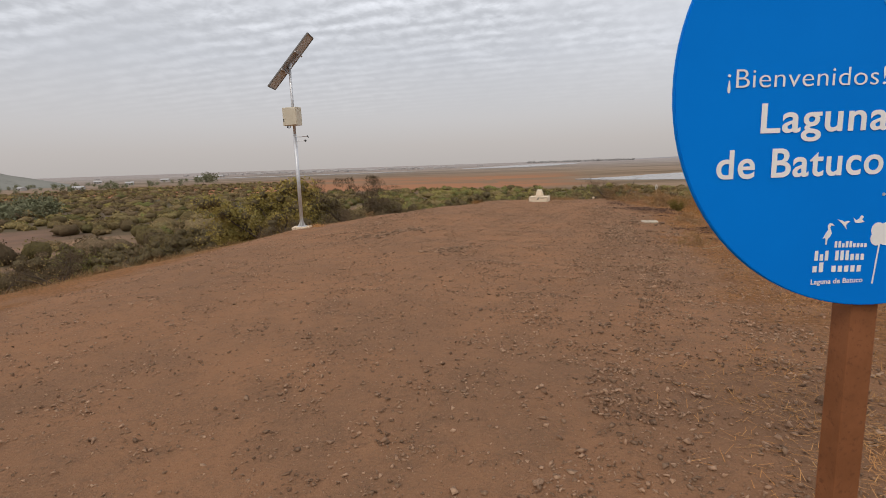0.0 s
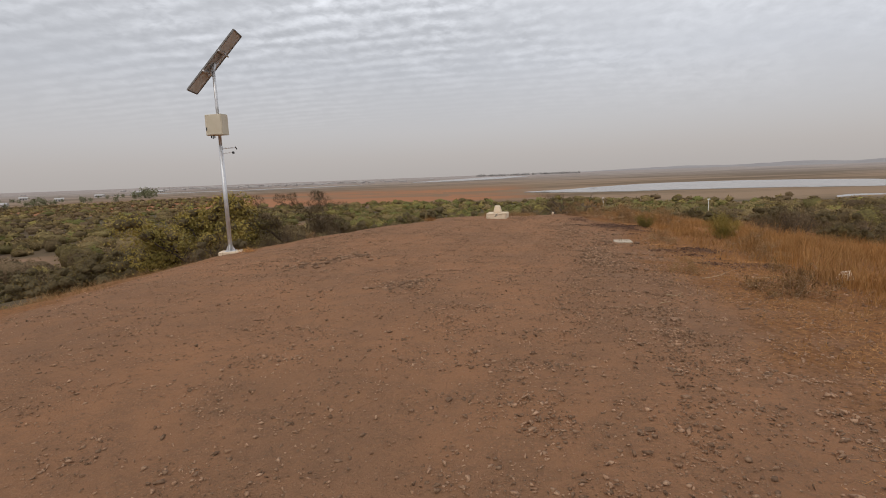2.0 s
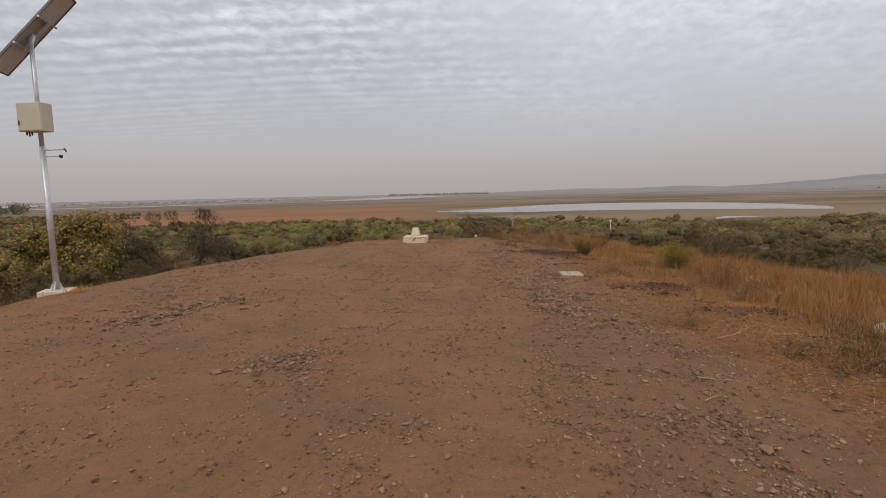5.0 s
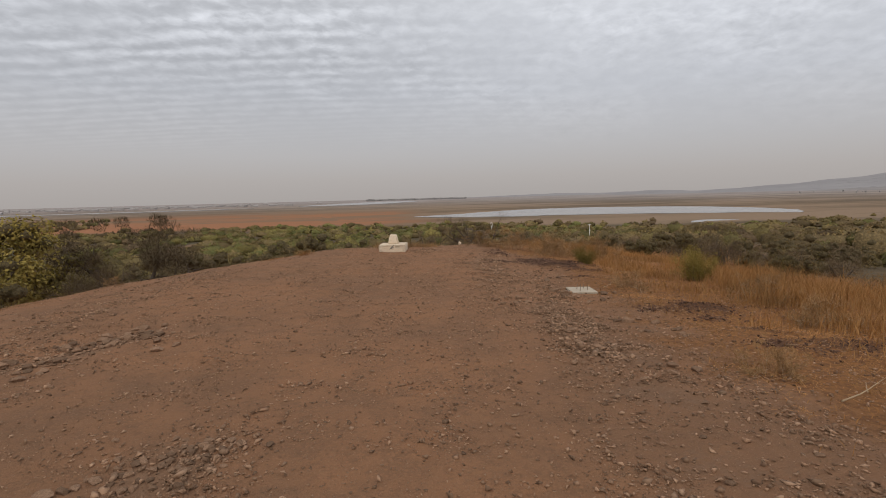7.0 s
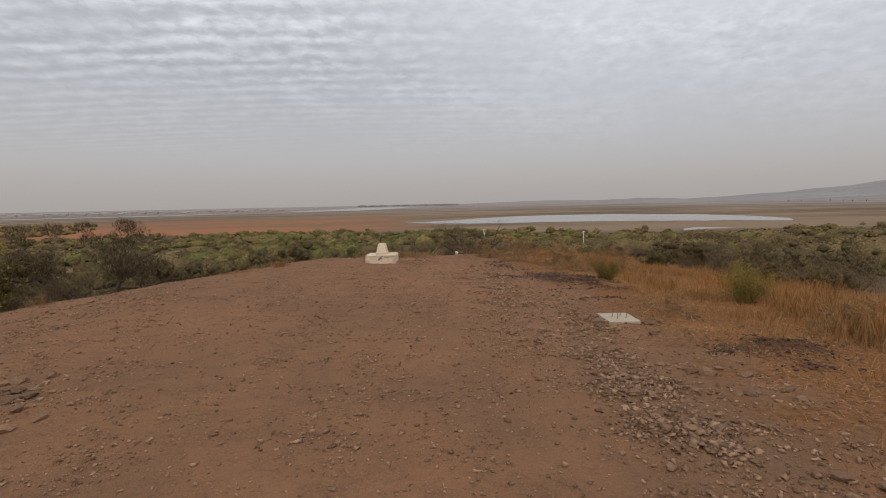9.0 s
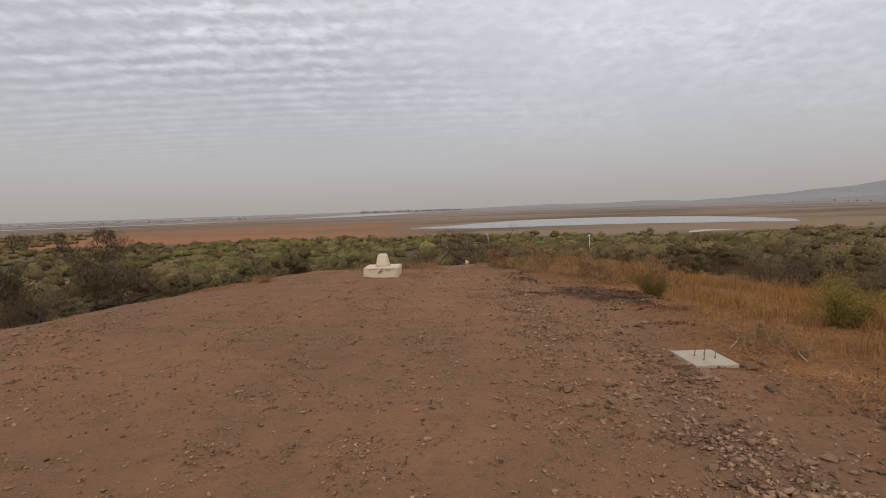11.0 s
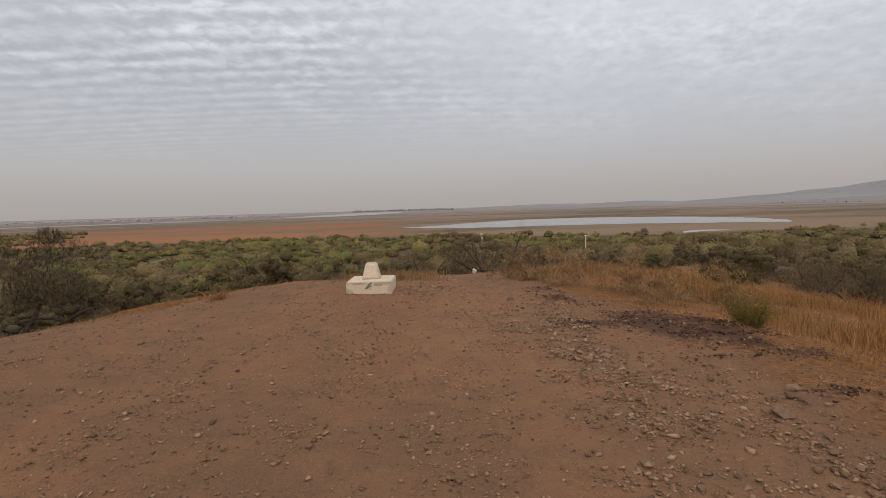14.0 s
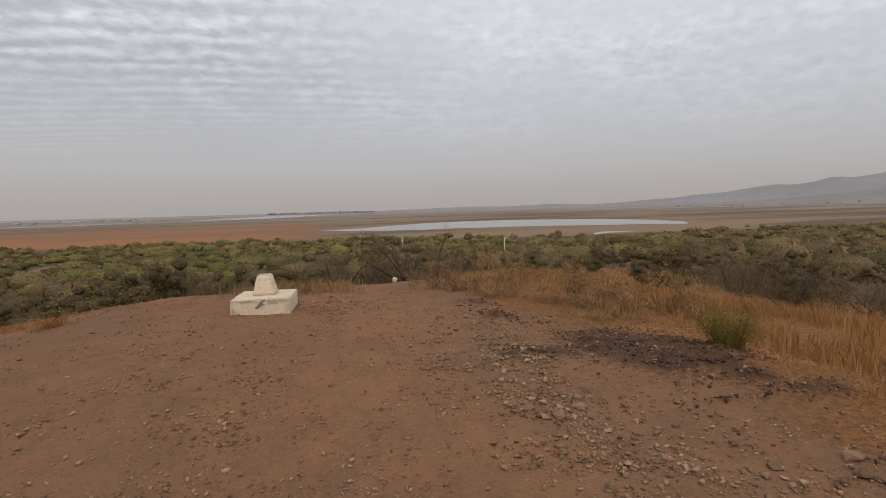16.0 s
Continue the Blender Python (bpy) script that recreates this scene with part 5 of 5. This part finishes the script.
def far_town():
    """Low pale blocks of a town near the horizon."""
    rng = np.random.default_rng(31)
    bm = bmesh.new()
    for _ in range(110):
        a, d = radians(rng.normal(-17, 6)), rng.uniform(1500, 2500)
        x, y, w, h = d * _m.sin(a), d * _m.cos(a), rng.uniform(8, 24), rng.uniform(2.5, 5)
        box(bm, w, 10, h, pose(x, y, gz(x, y) + h / 2 - 0.3, 0, 0, rng.uniform(-30, 30)))
        rod(bm, (x - w / 2, y, gz(x, y) + h - 0.4), (x + w / 2, y, gz(x, y) + h - 0.4), 2.0, sides=4)
    ob = part("far_town", bm, M_TOWN, None)
    tagged(ob, "pale low buildings of a far town in haze", "buildings", kind="stuff")


far_town()


# ------------------------------------------------------------------ stones
STONES = [boulder_mesh("stone", 100 + i, M_ROCK, 15 + i, 0.45 + 0.12 * (i % 3)) for i in range(6)]


def stone(i, x, y, r, turn, label="loose grey-brown stone on bare earth"):
    ob = new("stone", STONES[i % 6])
    ob.matrix_basis = pose(x, y, gz(x, y) + r * 0.26, 0, 0, turn) @ Matrix.Diagonal((r, r, r, 1))
    tagged(ob, label, "stone", "loose stones on the hilltop")


for k, (x, y, r) in enumerate(((-0.62, 13.05, 0.13), (-0.72, 13.7, 0.10), (5.26, 12.1, 0.13), (5.76, 15.8, 0.15), (5.45, 14.35, 0.14), (5.55, 14.15, 0.10), (6.1, 14.2, 0.13), (5.38, 14.6, 0.09), (6.4, 14.35, 0.10),
                              (-0.4, 12.3, 0.12), (-0.25, 12.45, 0.09), (4.6, 10.3, 0.09), (4.75, 10.15, 0.10), (4.45, 10.1, 0.08), (5.6, 12.0, 0.10), (5.05, 12.5, 0.09), (6.3, 16.2, 0.10), (6.1, 16.05, 0.08))):
    stone(k, x, y, r * 0.62, k * 77 % 360)
rs = random.Random(21)
count = 0
for k in range(110):
    if k % 2:
        u, v = rs.random(), rs.gauss(0, 0.25)
        x, y = -1.95 + 1.25 * u + 0.75 * v, 11.9 + 1.6 * u - 0.65 * v
    else:
        x, y = rs.gauss(0.5, 0.24), rs.gauss(9.4, 0.2)
    stone(k, x, y, rs.uniform(0.035, 0.078) if k % 2 else rs.uniform(0.020, 0.038), rs.uniform(0, 360))
for cx, cy, sx, sy, n in ((5.36, 12.26, 0.22, 0.10, 9), (5.30, 11.60, 0.22, 0.07, 8), (5.60, 11.30, 0.15, 0.08, 6), (4.48, 11.10, 0.20, 0.12, 9), (3.95, 10.55, 0.18, 0.15, 8), (4.42, 11.75, 0.10, 0.20, 7),
                          (5.40, 14.80, 0.12, 0.12, 6), (5.34, 14.30, 0.08, 0.20, 9), (4.33, 13.70, 0.15, 0.15, 9), (5.40, 13.98, 0.16, 0.08, 8), (5.60, 13.60, 0.12, 0.10, 6), (6.10, 14.20, 0.12, 0.06, 5)):
    for k in range(n):
        stone(k + n, rs.gauss(cx, sx), rs.gauss(cy, sy), 0.020 + 0.042 * rs.random() ** 1.6, rs.uniform(0, 360))
while count < 110:
    x, y = rs.uniform(-4.5, 6.8), rs.uniform(1.0, 25.0)
    if rs.random() < float(gravel_zone(np.array(x), np.array(y))) ** 1.5 + 0.015 and float(outside(np.array(x), np.array(y))) < -0.1:
        count += 1
        stone(count, x, y, 0.024 + 0.036 * rs.random() ** 2, rs.uniform(0, 360))
w = new("white_stone", boulder_mesh("white_stone", 7, M_CONCRETE, 22, 0.9))
w.matrix_basis = pose(7.6, 9.3, gz(7.6, 9.3) + 0.08) @ Matrix.Diagonal((0.13, 0.13, 0.13, 1))
tagged(w, "whitewashed stone in dry grass", "stone")
w = new("white_stone", boulder_mesh("white_stone", 9, M_CONCRETE, 22, 1.0))
w.matrix_basis = pose(6.35, 25.3, gz(6.35, 25.3) + 0.05) @ Matrix.Diagonal((0.055, 0.055, 0.08, 1))
tagged(w, "whitewashed stone beside the path", "stone")


def gravel():
    """Pebbles and grit over the hilltop, thicker in the stony stretches."""
    rng = np.random.default_rng(12)
    kinds = []
    for q in range(8):
        me = boulder_mesh("pebble", 300 + q, M_STONE, 6 + q % 2, 0.9)
        me.calc_loop_triangles()
        kinds.append((np.array([v.co[:] for v in me.vertices]), np.array([t.vertices[:] for t in me.loop_triangles])))
        bpy.data.meshes.remove(me)
    n = 900000
    x, y = rng.uniform(-6.5, 8.5, n), rng.uniform(-1.2, 26, n)
    gr = gravel_zone(x, y)
    patchy = np.clip(0.5 + 0.55 * waves(x, y, 0.6, 7) + 0.4 * waves(x, y, 0.23, 2), 0.12, 1.2)
    near = np.exp(-np.abs(x - 1.5 - 0.08 * y) / 7) * (1 - 0.5 * smooth(y, 16, 24))
    keep = (rng.uniform(0, 1, n) < (0.42 * patchy ** 1.7 + 0.06 + 1.1 * gr * patchy) * near) & (outside(x, y) < 0.6)
    x, y, gr = x[keep], y[keep], gr[keep]
    m = len(x)
    r = np.clip(rng.lognormal(-4.75, 0.50, m), 0.0045, 0.030) * (1 + np.where(y > 10.3, 0.85, 0.45) * gr)
    a = rng.uniform(0, 2 * np.pi, m)
    V, F, base = [], [], 0
    for q, (bv, bf) in enumerate(kinds):
        i = np.arange(q, m, len(kinds))
        c, sn = np.cos(a[i])[:, None], np.sin(a[i])[:, None]
        p = bv[None] * (rng.uniform(0.65, 1.2, (len(i), 1, 3)) * np.array([1.1, 1.0, 0.85])) * r[i][:, None, None]
        v = np.stack([p[..., 0] * c - p[..., 1] * sn + x[i][:, None], p[..., 0] * sn + p[..., 1] * c + y[i][:, None], p[..., 2] + (ground_z(x[i], y[i]) + r[i] * 0.34)[:, None]], -1)
        V.append(v.reshape(-1, 3))
        F.append((bf[None] + (np.arange(len(i)) * len(bv))[:, None, None] + base).reshape(-1, 3))
        base += v.shape[0] * v.shape[1]
    v, f = np.concatenate(V), np.concatenate(F)
    ob = new("gravel", raw_mesh("gravel", v, f, M_STONE))
    tagged(ob, "loose grey-brown gravel over bare earth", "gravel", kind="stuff")


gravel()


def soil_clods():
    """Crumbled dark soil on the turned patches."""
    rng = np.random.default_rng(15)
    me = boulder_mesh("clod", 401, M_CLOD, 9, 0.8)
    me.calc_loop_triangles()
    bv, bf = np.array([v.co[:] for v in me.vertices]), np.array([t.vertices[:] for t in me.loop_triangles])
    bpy.data.meshes.remove(me)
    p = scatter(16, 60000, 4.8, 8.4, 8, 22, lambda x, y: dark_zone(x, y) ** 1.5 * np.clip(0.5 + 0.6 * waves(x, y, 0.3, 3), 0.05, 1))
    m = len(p)
    r = np.clip(rng.lognormal(-4.5, 0.5, m), 0.005, 0.03)
    sh = rng.uniform(0.6, 1.3, (m, 1, 3)) * r[:, None, None]
    a = rng.uniform(0, 2 * np.pi, m)[:, None]
    q = bv[None] * sh
    v = np.stack([q[..., 0] * np.cos(a) - q[..., 1] * np.sin(a) + p[:, :1], q[..., 0] * np.sin(a) + q[..., 1] * np.cos(a) + p[:, 1:], q[..., 2] + (ground_z(p[:, 0], p[:, 1]) + r * 0.25)[:, None]], -1)
    f = bf[None] + (np.arange(m) * len(bv))[:, None, None]
    ob = new("soil_clods", raw_mesh("soil_clods", v.reshape(-1, 3), f.reshape(-1, 3), M_CLOD))
    tagged(ob, "crumbled dark brown soil in low heaps", "soil", kind="stuff")


soil_clods()


def stick(x, y, turn, length):
    rng = np.random.default_rng(int(x * 100))
    v, f = tubes([limb(rng, (0, 0, 0.012), (1, 0.1, 0.03), length, 0.008, 0.14, 6), limb(rng, (length * 0.5, 0.05, 0.015), (0.6, 0.6, 0.1), length * 0.3, 0.006, 0.3, 4)])
    ob = new("stick", raw_mesh("stick", v, f, M_PALETWIG, True))
    ob.matrix_basis = pose(x, y, gz(x, y) + 0.01, 0, 0, turn)
    tagged(ob, "pale dry fallen twig on straw", "stick")


for x, y, t, ln in ((5.25, 9.2, 5, 0.7), (6.4, 9.3, 170, 0.4), (4.2, 8.1, -30, 0.3), (3.9, 7.6, 15, 0.25), (6.9, 14.3, 60, 0.7), (6.5, 14.9, 20, 0.5), (7.2, 15.4, -40, 0.6)):
    stick(x, y, t, ln)
